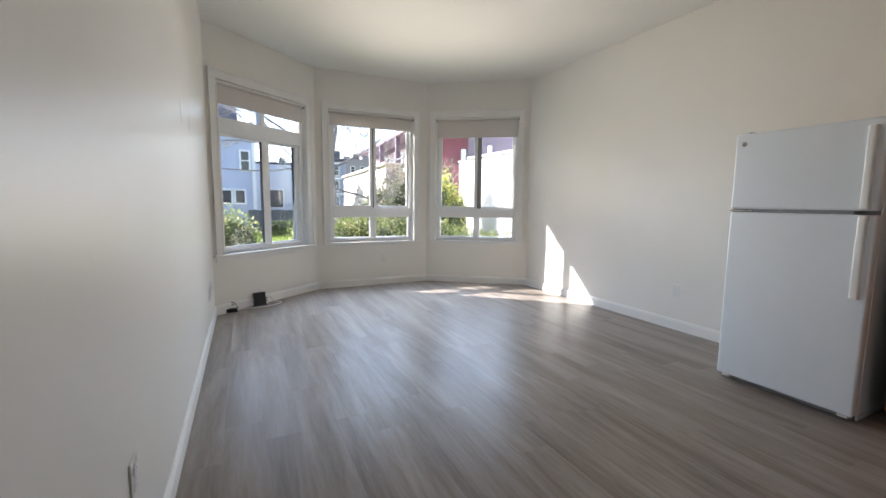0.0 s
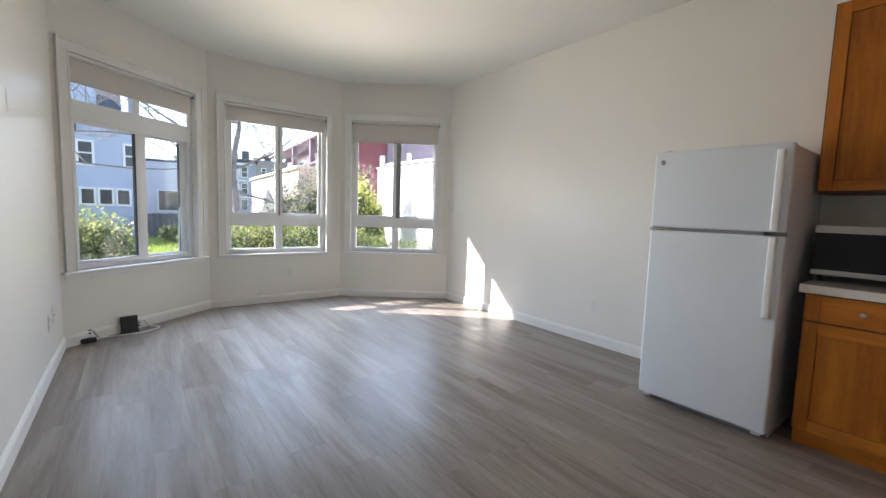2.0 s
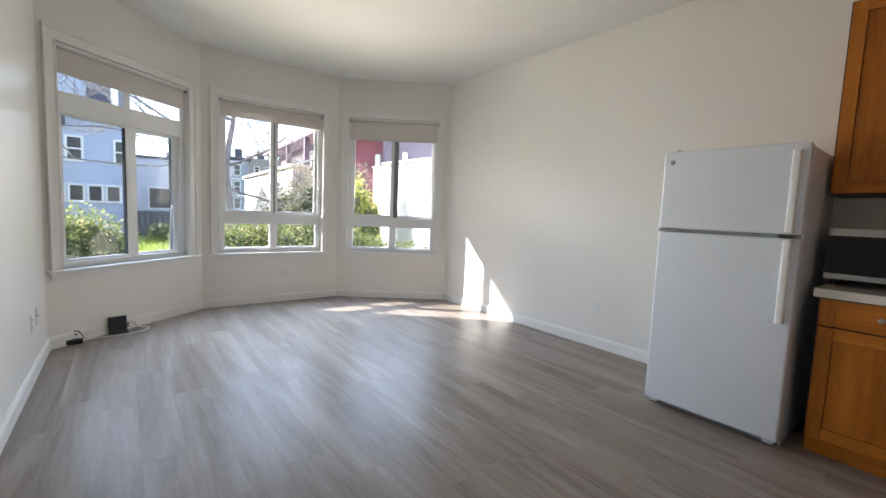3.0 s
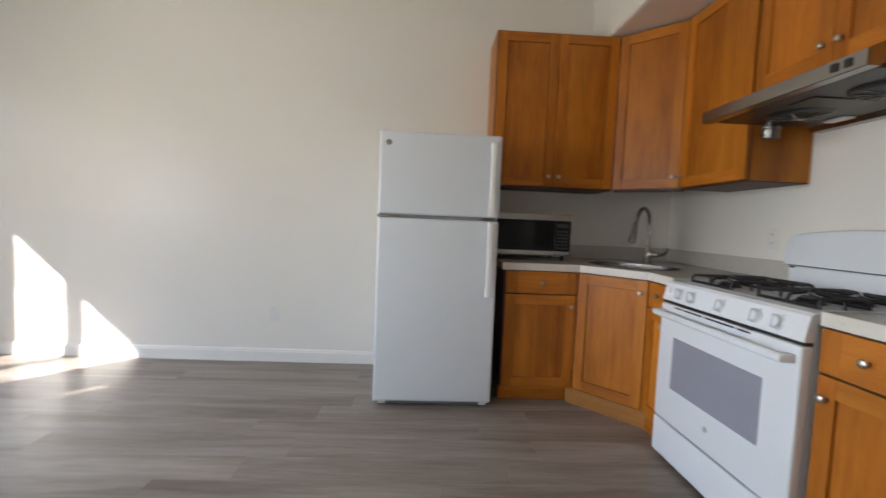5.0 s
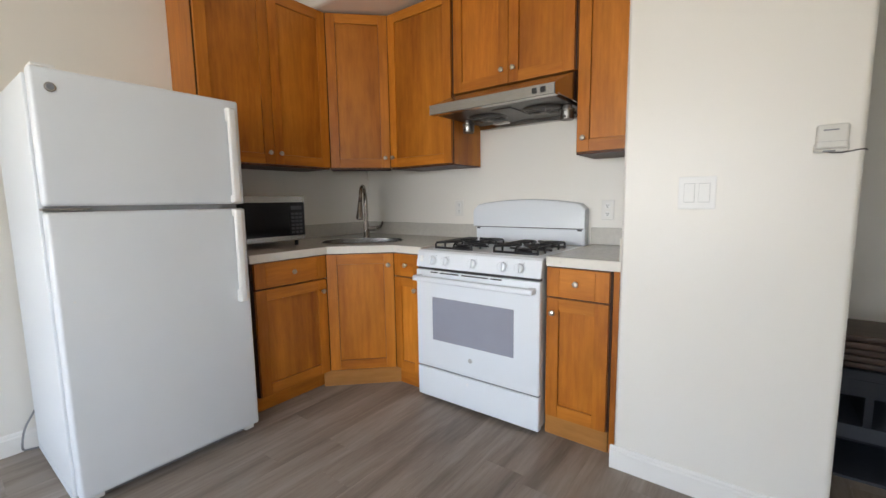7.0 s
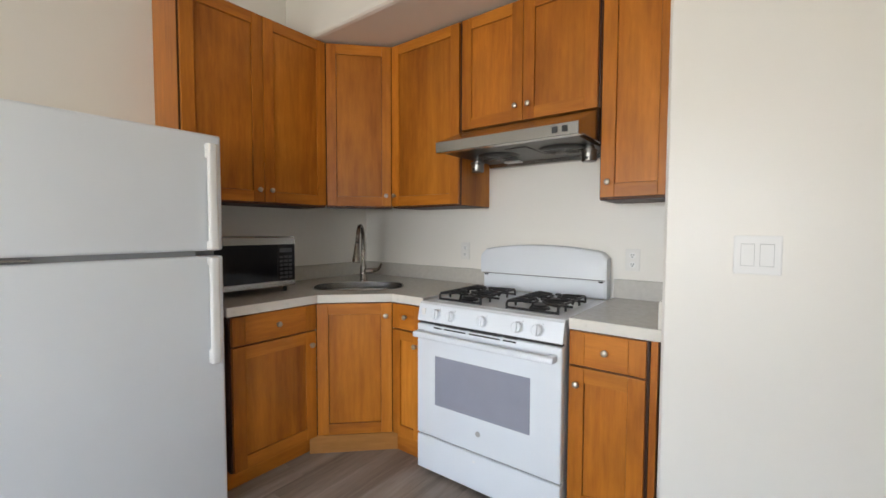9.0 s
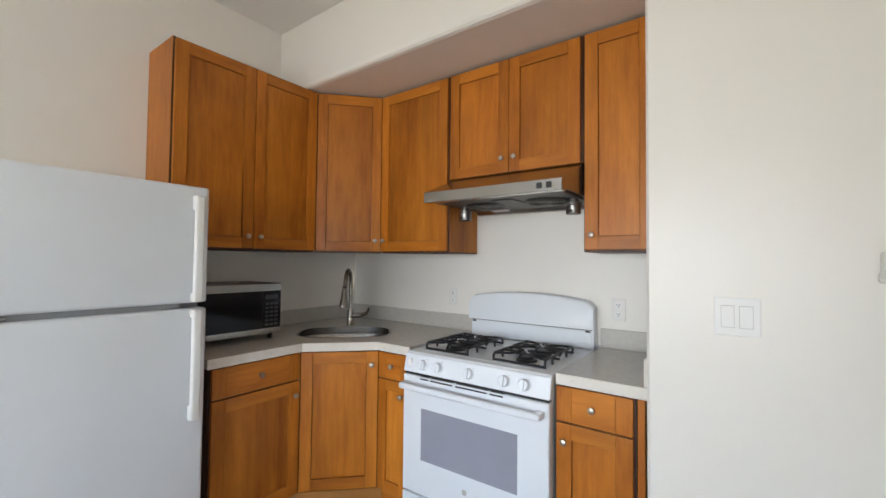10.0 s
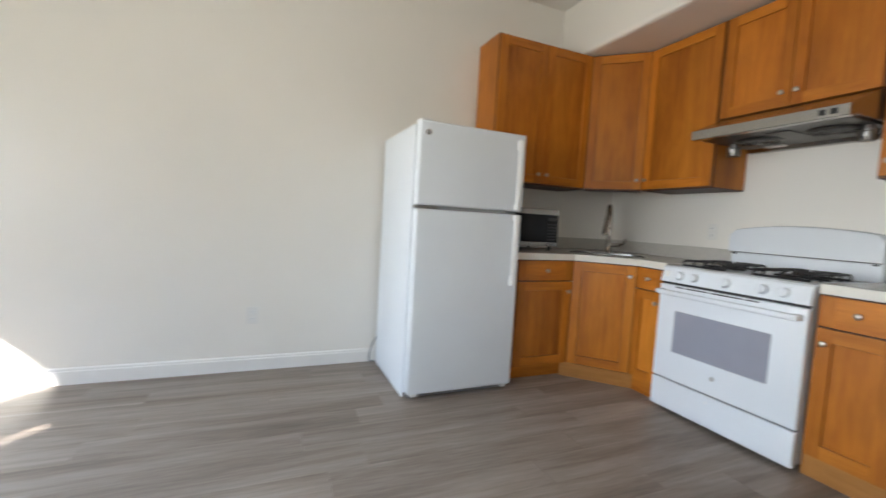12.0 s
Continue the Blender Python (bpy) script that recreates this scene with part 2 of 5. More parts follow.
def thing(name, m, label, category, group="", kind=""):
    ob = new(name)
    ob.empty_display_size = 0.1
    ob.matrix_basis = m
    return tagged(ob, label, category, group, kind)


def box(x0, x1, y0, y1, z0, z1, bevel=0.0, bm=None, segments=2):
    own = bm is None
    work = bmesh.new()
    vs = [work.verts.new((x, y, z)) for x in (x0, x1) for y in (y0, y1) for z in (z0, z1)]
    for f in ((0, 1, 3, 2), (4, 6, 7, 5), (0, 4, 5, 1), (2, 3, 7, 6), (0, 2, 6, 4), (1, 5, 7, 3)):
        work.faces.new([vs[k] for k in f])
    if bevel:
        bmesh.ops.bevel(work, geom=work.edges[:], offset=bevel, segments=segments, profile=0.6, affect="EDGES")
    return work if own else join(bm, work)


def join(bm, other):
    me = bpy.data.meshes.new("joined")
    other.to_mesh(me)
    other.free()
    bm.from_mesh(me)
    bpy.data.meshes.remove(me)
    return bm


def prism(poly, z0, z1, bm=None):
    bm = bm or bmesh.new()
    lo, hi = [bm.verts.new((x, y, z0)) for x, y in poly], [bm.verts.new((x, y, z1)) for x, y in poly]
    n = len(poly)
    bm.faces.new(lo[::-1]), bm.faces.new(hi)
    for k in range(n):
        bm.faces.new((lo[k], lo[(k + 1) % n], hi[(k + 1) % n], hi[k]))
    return bm


def profile_x(points, x0, x1, bm=None):
    """A profile of (y, z) points pulled along x."""
    bm = bm or bmesh.new()
    a, b = [bm.verts.new((x0, y, z)) for y, z in points], [bm.verts.new((x1, y, z)) for y, z in points]
    n = len(points)
    bm.faces.new(a[::-1]), bm.faces.new(b)
    for k in range(n):
        bm.faces.new((a[k], a[(k + 1) % n], b[(k + 1) % n], b[k]))
    return bm


def lathe(profile, m=None, bm=None, n=20):
    """(radius, height) points turned about local z."""
    bm = bm or bmesh.new()
    m = m or Matrix()
    rings = []
    for r, z in profile:
        rings.append([bm.verts.new(m @ Vector((max(r, 1e-4) * math.cos(a), max(r, 1e-4) * math.sin(a), z))) for a in (2 * math.pi * k / n for k in range(n))])
    for a, b in zip(rings, rings[1:]):
        for k in range(n):
            bm.faces.new((a[k], a[(k + 1) % n], b[(k + 1) % n], b[k]))
    bm.faces.new(rings[0][::-1]), bm.faces.new(rings[-1])
    return bm


def tube(points, radius, bm=None, n=8, smooth=0):
    """A round rod along points; radius may be a list."""
    bm = bm or bmesh.new()
    pts = [Vector(p) for p in points]
    for _ in range(smooth):
        fresh = [pts[0]]
        for a, b in zip(pts, pts[1:]):
            fresh += [a.lerp(b, 0.25), a.lerp(b, 0.75)]
        pts = fresh + [pts[-1]]
    radii = radius if isinstance(radius, (list, tuple)) else [radius] * len(pts)
    if len(radii) != len(pts):
        radii = [float(np.interp(k / (len(pts) - 1), np.linspace(0, 1, len(radii)), radii)) for k in range(len(pts))]
    side, rings = None, []
    for k, p in enumerate(pts):
        d = (pts[min(k + 1, len(pts) - 1)] - pts[max(k - 1, 0)]).normalized()
        side = (side or d.orthogonal()) - d * (side or d.orthogonal()).dot(d)
        side = side.normalized() if side.length > 1e-6 else d.orthogonal().normalized()
        up = d.cross(side)
        rings.append([bm.verts.new(p + radii[k] * (side * math.cos(a) + up * math.sin(a))) for a in (2 * math.pi * j / n for j in range(n))])
    for a, b in zip(rings, rings[1:]):
        for j in range(n):
            bm.faces.new((a[j], a[(j + 1) % n], b[(j + 1) % n], b[j]))
    bm.faces.new(rings[0][::-1]), bm.faces.new(rings[-1])
    return bm


def structure(name, bm, material, label, category, m=None):
    ob = part(name, bm, material)
    if m:
        ob.matrix_basis = m
    return tagged(ob, label, category, kind="structure")


# ---- structure: ceiling, walls ----
prism_ceiling = [(LEFT - 0.2, -1.6), (RIGHT + 0.2, -1.6), (RIGHT + 0.2, 5.1), (2.5, 6.05), (0.75, 6.05), (LEFT - 0.2, 5.0)]
structure("ceiling", prism(prism_ceiling, CEIL, CEIL + 0.2), CEILING, "smooth off-white painted ceiling over the room", "ceiling")
structure("wall_west", prism([(LEFT, -1.4), (LEFT, BAY[0][1]), (LEFT - T, BAY[0][1] + 0.068), (LEFT - T, -1.4)], -0.1, CEIL), WALL, "long plain off-white wall with a slight sheen", "wall")
structure("wall_east", prism([(RIGHT, BACK), (RIGHT + T, BACK - T), (RIGHT + T, BAY[3][1] + 0.05), (RIGHT, BAY[3][1])], -0.1, CEIL), WALL, "plain off-white wall behind the refrigerator", "wall")
structure("wall_kitchen", prism([(PIER_R - 0.12, BACK), (RIGHT, BACK), (RIGHT + T, BACK - T), (PIER_R - 0.12, BACK - T)], -0.1, CEIL), WALL, "pale wall behind the kitchen counter", "wall")
pier = prism([(PIER_L + 0.02 - 0.02 * math.sin(radians(a)), PIER - 0.02 + 0.02 * math.cos(radians(a))) for a in range(0, 91, 15)] + [(PIER_L, PIER - 0.12), (PIER_R - 0.12, PIER - 0.12), (PIER_R - 0.12, BACK), (PIER_R, BACK), (PIER_R, PIER - 0.01), (PIER_R - 0.01, PIER)], -0.1, CEIL)
structure("wall_pier", pier, WALL, "off-white wall end with rounded corners beside the kitchen", "wall")
soff = [(SOFFIT - 0.03, 2.475), (SOFFIT - 0.012, 2.48), (SOFFIT - 0.003, 2.49), (SOFFIT, 2.51), (SOFFIT, CEIL - 0.002), (BACK + 0.001, CEIL - 0.002), (BACK + 0.001, 2.475)]
structure("soffit", profile_x(soff, PIER_R + 0.001, RIGHT - 0.001), WALL, "boxed soffit with a rounded lower edge over the kitchen", "soffit")
structure("wall_hall_south", box(LEFT - T, PIER_R - 0.122, -1.4, -1.26, -0.1, CEIL), WALL, "shaded hall wall", "wall")
structure("wall_hall_east", box(PIER_R - 0.122, PIER_R - 0.02, -1.4, BACK - T - 0.002, -0.1, CEIL), WALL, "shaded side wall of the hall", "wall")

TURNS = [math.degrees(math.atan2(b[1] - a[1], b[0] - a[0])) for a, b in zip(BAY, BAY[1:])]
for i in range(3):
    (ax, ay), (bx, by) = BAY[i], BAY[i + 1]
    L = math.hypot(bx - ax, by - ay)
    before, after = ([90] + TURNS)[i], (TURNS + [-90])[i + 1]
    e0, e1 = T * math.tan(radians((before - TURNS[i]) / 2)), T * math.tan(radians((TURNS[i] - after) / 2))
    s0, s1, z0, z1 = OPENINGS[i]
    bm = prism([(0, 0), (L, 0), (L + e1, T), (-e0, T)], -0.1, z0)
    prism([(0, 0), (L, 0), (L + e1, T), (-e0, T)], z1, CEIL, bm)
    prism([(0, 0), (s0, 0), (s0, T), (-e0, T)], z0, z1, bm)
    prism([(s1, 0), (L, 0), (L + e1, T), (s1, T)], z0, z1, bm)
    structure(f"wall_bay_{i + 1}", bm, WALL, "off-white bay wall around a window", "wall", facet(i))


def baseboard(x0, x1, m, cut0=0.0, cut1=0.0):
    """Moulded skirting along local x, standing out to -y; the ends are mitred."""
    prof = [(0, 0), (-0.015, 0), (-0.015, 0.078), (-0.011, 0.084), (-0.011, 0.092), (-0.005, 0.10), (0, 0.10)]
    bm = bmesh.new()
    a = [bm.verts.new((x0 - cut0 * y, y, z)) for y, z in prof]
    b = [bm.verts.new((x1 + cut1 * y, y, z)) for y, z in prof]
    n = len(prof)
    bm.faces.new(a[::-1]), bm.faces.new(b)
    for k in range(n):
        bm.faces.new((a[k], a[(k + 1) % n], b[(k + 1) % n], b[k]))
    return structure("baseboard", bm, TRIM, "white moulded baseboard along the wall", "baseboard", m)


baseboard(-1.2, BAY[0][1], pose(LEFT, 0, 0, 0, 0, 90), 0, 0.48)
for i in range(3):
    (ax, ay), (bx, by) = BAY[i], BAY[i + 1]
    before, after = ([90] + TURNS)[i], (TURNS + [-90])[i + 1]
    baseboard(0, math.hypot(bx - ax, by - ay), facet(i), math.tan(radians((before - TURNS[i]) / 2)), math.tan(radians((TURNS[i] - after) / 2)))
baseboard(-BAY[3][1], -1.10, pose(RIGHT, 0, 0, 0, 0, -90), 0.45, 0)
baseboard(-(PIER_R + 0.014), -(PIER_L - 0.014), pose(0, PIER, 0, 0, 0, 180), 0, 0)


# dull scuffs on the sheen of the long wall
SCUFF = surface("dull_scuff", (0.70, 0.68, 0.65), 0.8, vary=0.05, scale=30, bump=0.2)
for y0, y1, z0, z1 in ((2.955, 2.985, 1.63, 1.775), (3.362, 3.392, 1.64, 1.775)):
    rng = random.Random(int(y0 * 1000))
    rim = [(0.5 + (0.28 + 0.22 * rng.random()) * math.cos(a), 0.5 + (0.38 + 0.12 * rng.random()) * math.sin(a)) for a in (2 * math.pi * k / 18 for k in range(18))]
    bm = bmesh.new()
    low, high = ([bm.verts.new((LEFT + d, y0 + (y1 - y0) * (u + 0.3 * (0.5 - v)), z0 + (z1 - z0) * v)) for u, v in rim] for d in (0.0002, 0.0007))
    bm.faces.new(high)
    for k in range(18):
        bm.faces.new((low[k], low[(k + 1) % 18], high[(k + 1) % 18], high[k]))
    part("scuff", bm, SCUFF, bpy.data.objects["wall_west"], "dull grey scuff in the paint")

# ---- windows ----
def bar(parent, name, x0, x1, y0, y1, z0, z1, material=None, bevel=0.004, label=""):
    return part(name, box(x0, x1, y0, y1, z0, z1, bevel), material or VINYL, parent, label)


def pane(parent, x0, x1, z0, z1, y):
    p = part("pane", box(x0, x1, y, y + 0.005, z0, z1), GLASS, parent)
    p.visible_shadow = False
    return p


def window(i, transom):
    s0, s1, z0, z1 = OPENINGS[i]
    w = thing(f"window_{i + 1}", facet(i), "white vinyl sliding window with moulded white casing", "window", kind="structure")
    c, top = 0.092, 0.10
    # casing: flat board with a raised outer band
    for name, x0, x1, zz0, zz1, ox0, ox1, oz0, oz1 in (
            ("casing", s0 - c, s0, z0, z1, s0 - c, s0 - c + 0.022, z0, z1 + top),
            ("casing", s1, s1 + c, z0, z1, s1 + c - 0.022, s1 + c, z0, z1 + top),
            ("head_casing", s0 - c, s1 + c, z1, z1 + top, s0 - c + 0.022, s1 + c - 0.022, z1 + top - 0.022, z1 + top)):
        bm = box(x0, x1, -0.017, -0.001, zz0, zz1, 0.003)
        box(ox0, ox1, -0.028, -0.001, oz0, oz1, 0.005, bm)
        if name == "casing":
            inner = s0 if x1 == s0 else s1
            sign = -1 if x1 == s0 else 1
            a, b = sorted((inner, inner + sign * 0.014))
            box(a, b, -0.023, -0.001, z0, z1 + 0.014, 0.004, bm)
        else:
            box(s0, s1, -0.023, -0.001, z1, z1 + 0.014, 0.004, bm)
        part(name, bm, TRIM, w)
    deep, horn = (0.05, 0.03) if i == 0 else (0.03, 0.012)
    part("window_sill", box(s0 - c - horn, s1 + c + horn, -deep, 0.05, z0 - 0.022, z0, 0.006), TRIM, w)
    part("apron", box(s0 - c, s1 + c, -0.016, -0.001, z0 - (0.075 if i == 0 else 0.035), z0 - 0.023, 0.004), TRIM, w)
    f, y0, y1 = 0.05, 0.055, 0.125
    bar(w, "window_frame", s0, s0 + f, y0, y1, z0, z1)
    bar(w, "window_frame", s1 - f, s1, y0, y1, z0, z1)
    bar(w, "window_frame", s0 + f, s1 - f, y0, y1, z0, z0 + f)
    bar(w, "window_frame", s0 + f, s1 - f, y0, y1, z1 - f, z1)
    xm = (0.74, 0.80, 0.755)[i]
    k = 0.022 if i == 0 else 0.03
    if transom:
        t0, t1 = 1.89, 2.055
        bar(w, "transom_bar", s0 + f, s1 - f, y0 - 0.006, y1, t0, t1)
        bar(w, "mullion", xm - 0.03, xm + 0.03, y0, y1, t1, z1 - f)
        pane(w, s0 + f, xm - 0.03, t1, z1 - f, 0.09), pane(w, xm + 0.03, s1 - f, t1, z1 - f, 0.09)
        lo, hi = z0 + f, t0
    else:
        t0, t1 = 0.987, 1.115
        bar(w, "transom_bar", s0 + f, s1 - f, y0 - 0.006, y1, t0, t1)
        bar(w, "mullion", xm - 0.032, xm + 0.032, y0, y1, z0 + f, t0)
        for x0, x1 in ((s0 + f, xm - 0.032), (xm + 0.032, s1 - f)):
            stop = bmesh.new()
            for a, b, c0, c1 in ((x0, x0 + 0.016, z0 + f, t0), (x1 - 0.016, x1, z0 + f, t0), (x0 + 0.016, x1 - 0.016, z0 + f, z0 + f + 0.012), (x0 + 0.016, x1 - 0.016, t0 - 0.01, t0)):
                box(a, b, 0.07, 0.11, c0, c1, 0.003, stop)
            part("glazing_stop", stop, VINYL, w)
            pane(w, x0 + 0.016, x1 - 0.016, z0 + f + 0.012, t0 - 0.01, 0.09)
        lo, hi = t1, z1 - f
    # two sashes, the room-side one sliding over the other
    edge, start = ((0.823, 0.79), (0.797, 0.80), (0.755, 0.76))[i]
    wide = (0.10, 0.043, 0.046)[i]
    for x0, x1, ya, yb, near in ((s0 + f, edge, 0.062, 0.088, True), (start, s1 - f, 0.092, 0.118, False)):
        sash = thing_part("sash", w)
        left, right = (k, wide) if near else ((0.03, 0.055, 0.056)[i], (0.054, 0.034, 0.034)[i])
        part("stile", box(x0, x0 + left, ya, yb, lo, hi, 0.003), SHADE_VINYL if i == 2 and not near else VINYL, sash)
        part("stile", box(x1 - right, x1, ya, yb, lo, hi, 0.003), VINYL, sash)
        part("rail", box(x0 + left, x1 - right, ya, yb, lo, lo + k, 0.003), VINYL, sash)
        part("rail", box(x0 + left, x1 - right, ya, yb, hi - k, hi, 0.003), VINYL, sash)
        p = part("pane", box(x0 + left, x1 - right, (ya + yb) / 2, (ya + yb) / 2 + 0.005, lo + k, hi - k), GLASS, sash)
        p.visible_shadow = False
    strip = (edge - wide - 0.014, edge - wide - 0.001) if i == 0 else (edge + 0.001, edge + (0.012 if i == 1 else 0.055))
    # rubber seal on two windows; on the third a strip of painted shade
    part("weather_strip", box(*strip, 0.064, 0.09, lo, hi), SHADE_VINYL if i == 2 else GASKET, w, "dark strip of rubber seal and sash shade")
    if i == 0:
        part("screen_channel", box(s1 - f - 0.075, s1 - f - 0.036, 0.119, 0.127, lo, hi), SCREEN_GREY, w, "dark insect screen channel")
        part("sash_pull", tube([(s1 - f - 0.11, 0.086, lo + 0.04), (s1 - f - 0.11, 0.07, lo + 0.3), (s1 - f - 0.108, 0.068, lo + 0.46), (s1 - f - 0.09, 0.072, lo + 0.50), (s1 - f - 0.075, 0.088, lo + 0.46)], 0.008, smooth=2), VINYL, w)
    else:
        part("sash_latch", box(xm + 0.002, xm + 0.022, 0.046, 0.062, 1.7, 1.78, 0.004), VINYL if i == 1 else GREY_PLASTIC, w)
    return w


def thing_part(name, parent):
    ob = new(name)
    ob.empty_display_size = 0.05
    ob.parent = parent
    return ob


def roller_blind(i, bottom):
    s0, s1, z0, z1 = OPENINGS[i]
    b = thing("roller_blind", facet(i, 0, 0, 0), "rolled-up beige cloth roller blind inside the window head", "blind", "roller blinds")
    part("cloth", box(s0 + 0.02, s1 - 0.02, 0.034, 0.0355, bottom + 0.012, z1 - 0.025), CLOTH, b)
    part("roller", tube([(s0 + 0.012, 0.028, z1 - 0.022), (s1 - 0.012, 0.028, z1 - 0.022)], 0.017, n=14), CLOTH, b)
    part("valance", box(s0 + 0.004, s1 - 0.004, 0.004, 0.008, z1 - 0.022, z1 - 0.002, 0.001), TRIM, b)
    part("bottom_bar", box(s0 + 0.02, s1 - 0.02, 0.029, 0.041, bottom, bottom + 0.014, 0.003), CLOTH, b)
    for x in (s0 + 0.001, s1 - 0.009):
        part("bracket", box(x, x + 0.008, 0.008, 0.05, z1 - 0.045, z1 - 0.001, 0.001), GASKET, b, "dark steel bracket")
    return b


for i in range(3):
    window(i, i == 0)
for i, z in enumerate((2.185, 2.22, 2.145)):
    roller_blind(i, z)


# ---- kitchen cabinets ----

def knob(parent, x, z, y=-0.02):
    m = pose(x, y, z, 90, 0, 0)
    return part("knob", lathe([(0.006, 0), (0.005, 0.008), (0.006, 0.012), (0.0125, 0.016), (0.0145, 0.021), (0.0125, 0.026), (0.006, 0.029)], m, n=14), SATIN, parent, "small round nickel knob", True)


def shaker(parent, x0, x1, z0, z1, knob_at=None, frame_w=0.062, name="door"):
    """A framed front with a sunk flat panel; front at y = -0.02."""
    d = thing_part(name, parent)
    for a, b in ((x0, x0 + frame_w), (x1 - frame_w, x1)):
        part("stile", box(a, b, -0.02, 0, z0, z1, 0.0025), MAPLE, d)
    part("rail", box(x0 + frame_w, x1 - frame_w, -0.0195, 0, z0, z0 + frame_w, 0.002), MAPLE_H, d)
    part("rail", box(x0 + frame_w, x1 - frame_w, -0.0195, 0, z1 - frame_w, z1, 0.002), MAPLE_H, d)
    part("panel", box(x0 + frame_w + 0.0022, x1 - frame_w - 0.0022, -0.0105, -0.003, z0 + frame_w + 0.0022, z1 - frame_w - 0.0022, 0.0008), MAPLE, d)
    if knob_at:
        knob(d, *knob_at)
    return d


def slab(parent, x0, x1, z0, z1, knob_at):
    d = thing_part("drawer", parent)
    k = min(0.062, (x1 - x0) * 0.24)
    for a, b in ((x0, x0 + k), (x1 - k, x1)):
        part("stile", box(a, b, -0.02, 0, z0, z1, 0.002), MAPLE, d)
    part("drawer_front", box(x0 + k + 0.0004, x1 - k - 0.0004, -0.0198, 0, z0, z1, 0.002), MAPLE_H, d)
    knob(d, *knob_at)
    return d


LOW, TOP = 0.859, 0.903            # underside and top of the counter
SEAM = 0.707


def base_cabinet(m, w, depth, door, drawer, label, kick=MAPLE_H, kick_y=0.045, knob_side=1, body_top=LOW - 0.001):
    c = thing("base_cabinet", m, label, "cabinet", "base cabinets")
    part("body", box(0.001, w - 0.001, 0.001, depth, 0.10, body_top, 0.001), CARCASS, c)
    if body_top < LOW - 0.01:
        part("face_frame", box(0.001, w - 0.001, 0.001, 0.03, body_top + 0.001, LOW - 0.001), CARCASS, c)
    part("toe_kick", box(0.002 - (0.04 if kick_y < 0 else 0), w - 0.002 + (0.045 if kick_y < 0 else 0), kick_y, kick_y + 0.018, 0.0, 0.099), kick, c)
    x0, x1 = 0.009, w - 0.009
    if drawer:
        slab(c, x0, x1, SEAM + 0.004, LOW - 0.009, ((x0 + x1) / 2, (SEAM + LOW) / 2))
    top = SEAM - 0.004 if drawer else LOW - 0.009
    kx = x1 - 0.035 if knob_side > 0 else x0 + 0.035
    shaker(c, x0, x1, 0.105, top, (kx, top - 0.07), min(0.062, w * 0.24))
    return c


# right-hand run, diagonal sink unit, narrow unit, unit beside the pier
base_cabinet(pose(3.03, 0.965, 0, 0, 0, -90), 0.475, 0.6, True, True, "honey maple base cabinet with one drawer beside the refrigerator")
diag = base_cabinet(pose(3.03, 0.487, 0, 0, 0, -135.6), 0.432, 0.34, True, False, "diagonal honey maple sink cabinet with one tall door", MAPLE_KICK, -0.012, body_top=0.66)
base_cabinet(pose(2.722, 0.182, 0, 0, 0, 180), 0.23, 0.6, True, True, "narrow honey maple cabinet between sink and range", kick_y=0.004, knob_side=1)
base_cabinet(pose(1.700, 0.182, 0, 0, 0, 180), 0.310, 0.6, True, True, "honey maple base cabinet between range and wall", MAPLE_KICK, 0.0, knob_side=-1)
part("filler", box(0.312, 0.337, 0.004, 0.03, 0.0, LOW - 0.002), MAPLE, bpy.data.objects["base_cabinet.003"], "dark maple filler strip")


def wall_cabinet(m, w, depth, z0, z1, doors, label, lap=0.006):
    c = thing("wall_cabinet", m, label, "cabinet", "wall cabinets")
    part("body", box(0.0, w, 0.001, depth, z0, z1 - 0.001, 0.002), MAPLE, c)
    part("face_frame", box(0.001, w - 0.001, -0.0015, 0.0012, z0 + 0.001, z1 - 0.003), CARCASS, c)
    # thin dark sheet that paints the shade under the cabinet
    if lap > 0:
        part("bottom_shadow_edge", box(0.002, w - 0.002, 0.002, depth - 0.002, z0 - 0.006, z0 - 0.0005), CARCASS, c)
    n = len(doors)
    for k, kx in enumerate(doors):
        a, b = w * k / n + (0.002 if k else 0.009), w * (k + 1) / n - (0.002 if k < n - 1 else 0.009)
        shaker(c, a, b, z0 + lap, z1 - 0.012, (b - 0.035 if kx > 0 else a + 0.035, z0 + 0.075))
    return c


UZ0, UZ1 = 1.412, 2.472
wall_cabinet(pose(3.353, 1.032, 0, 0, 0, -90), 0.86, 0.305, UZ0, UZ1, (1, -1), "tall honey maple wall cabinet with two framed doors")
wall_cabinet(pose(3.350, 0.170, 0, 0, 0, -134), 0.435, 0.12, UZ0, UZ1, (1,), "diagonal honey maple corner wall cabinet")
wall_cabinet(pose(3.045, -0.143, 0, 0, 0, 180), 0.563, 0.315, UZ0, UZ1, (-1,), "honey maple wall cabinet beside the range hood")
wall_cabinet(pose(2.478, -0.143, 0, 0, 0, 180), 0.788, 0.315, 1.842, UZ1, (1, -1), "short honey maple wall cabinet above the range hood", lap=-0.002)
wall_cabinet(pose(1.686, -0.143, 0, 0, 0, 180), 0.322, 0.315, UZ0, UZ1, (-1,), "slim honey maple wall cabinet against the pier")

# ---- countertop with a sink hole ----
SINK = pose(3.104, 0.106, 0, 0, 0, -135)      # local x along the diagonal, y towards the corner
counter = [(3.0, 0.985), (3.0, 0.497), (2.712, 0.205), (2.482, 0.205), (2.482, BACK + 0.002), (RIGHT - 0.002, BACK + 0.002), (RIGHT - 0.002, 0.985)]


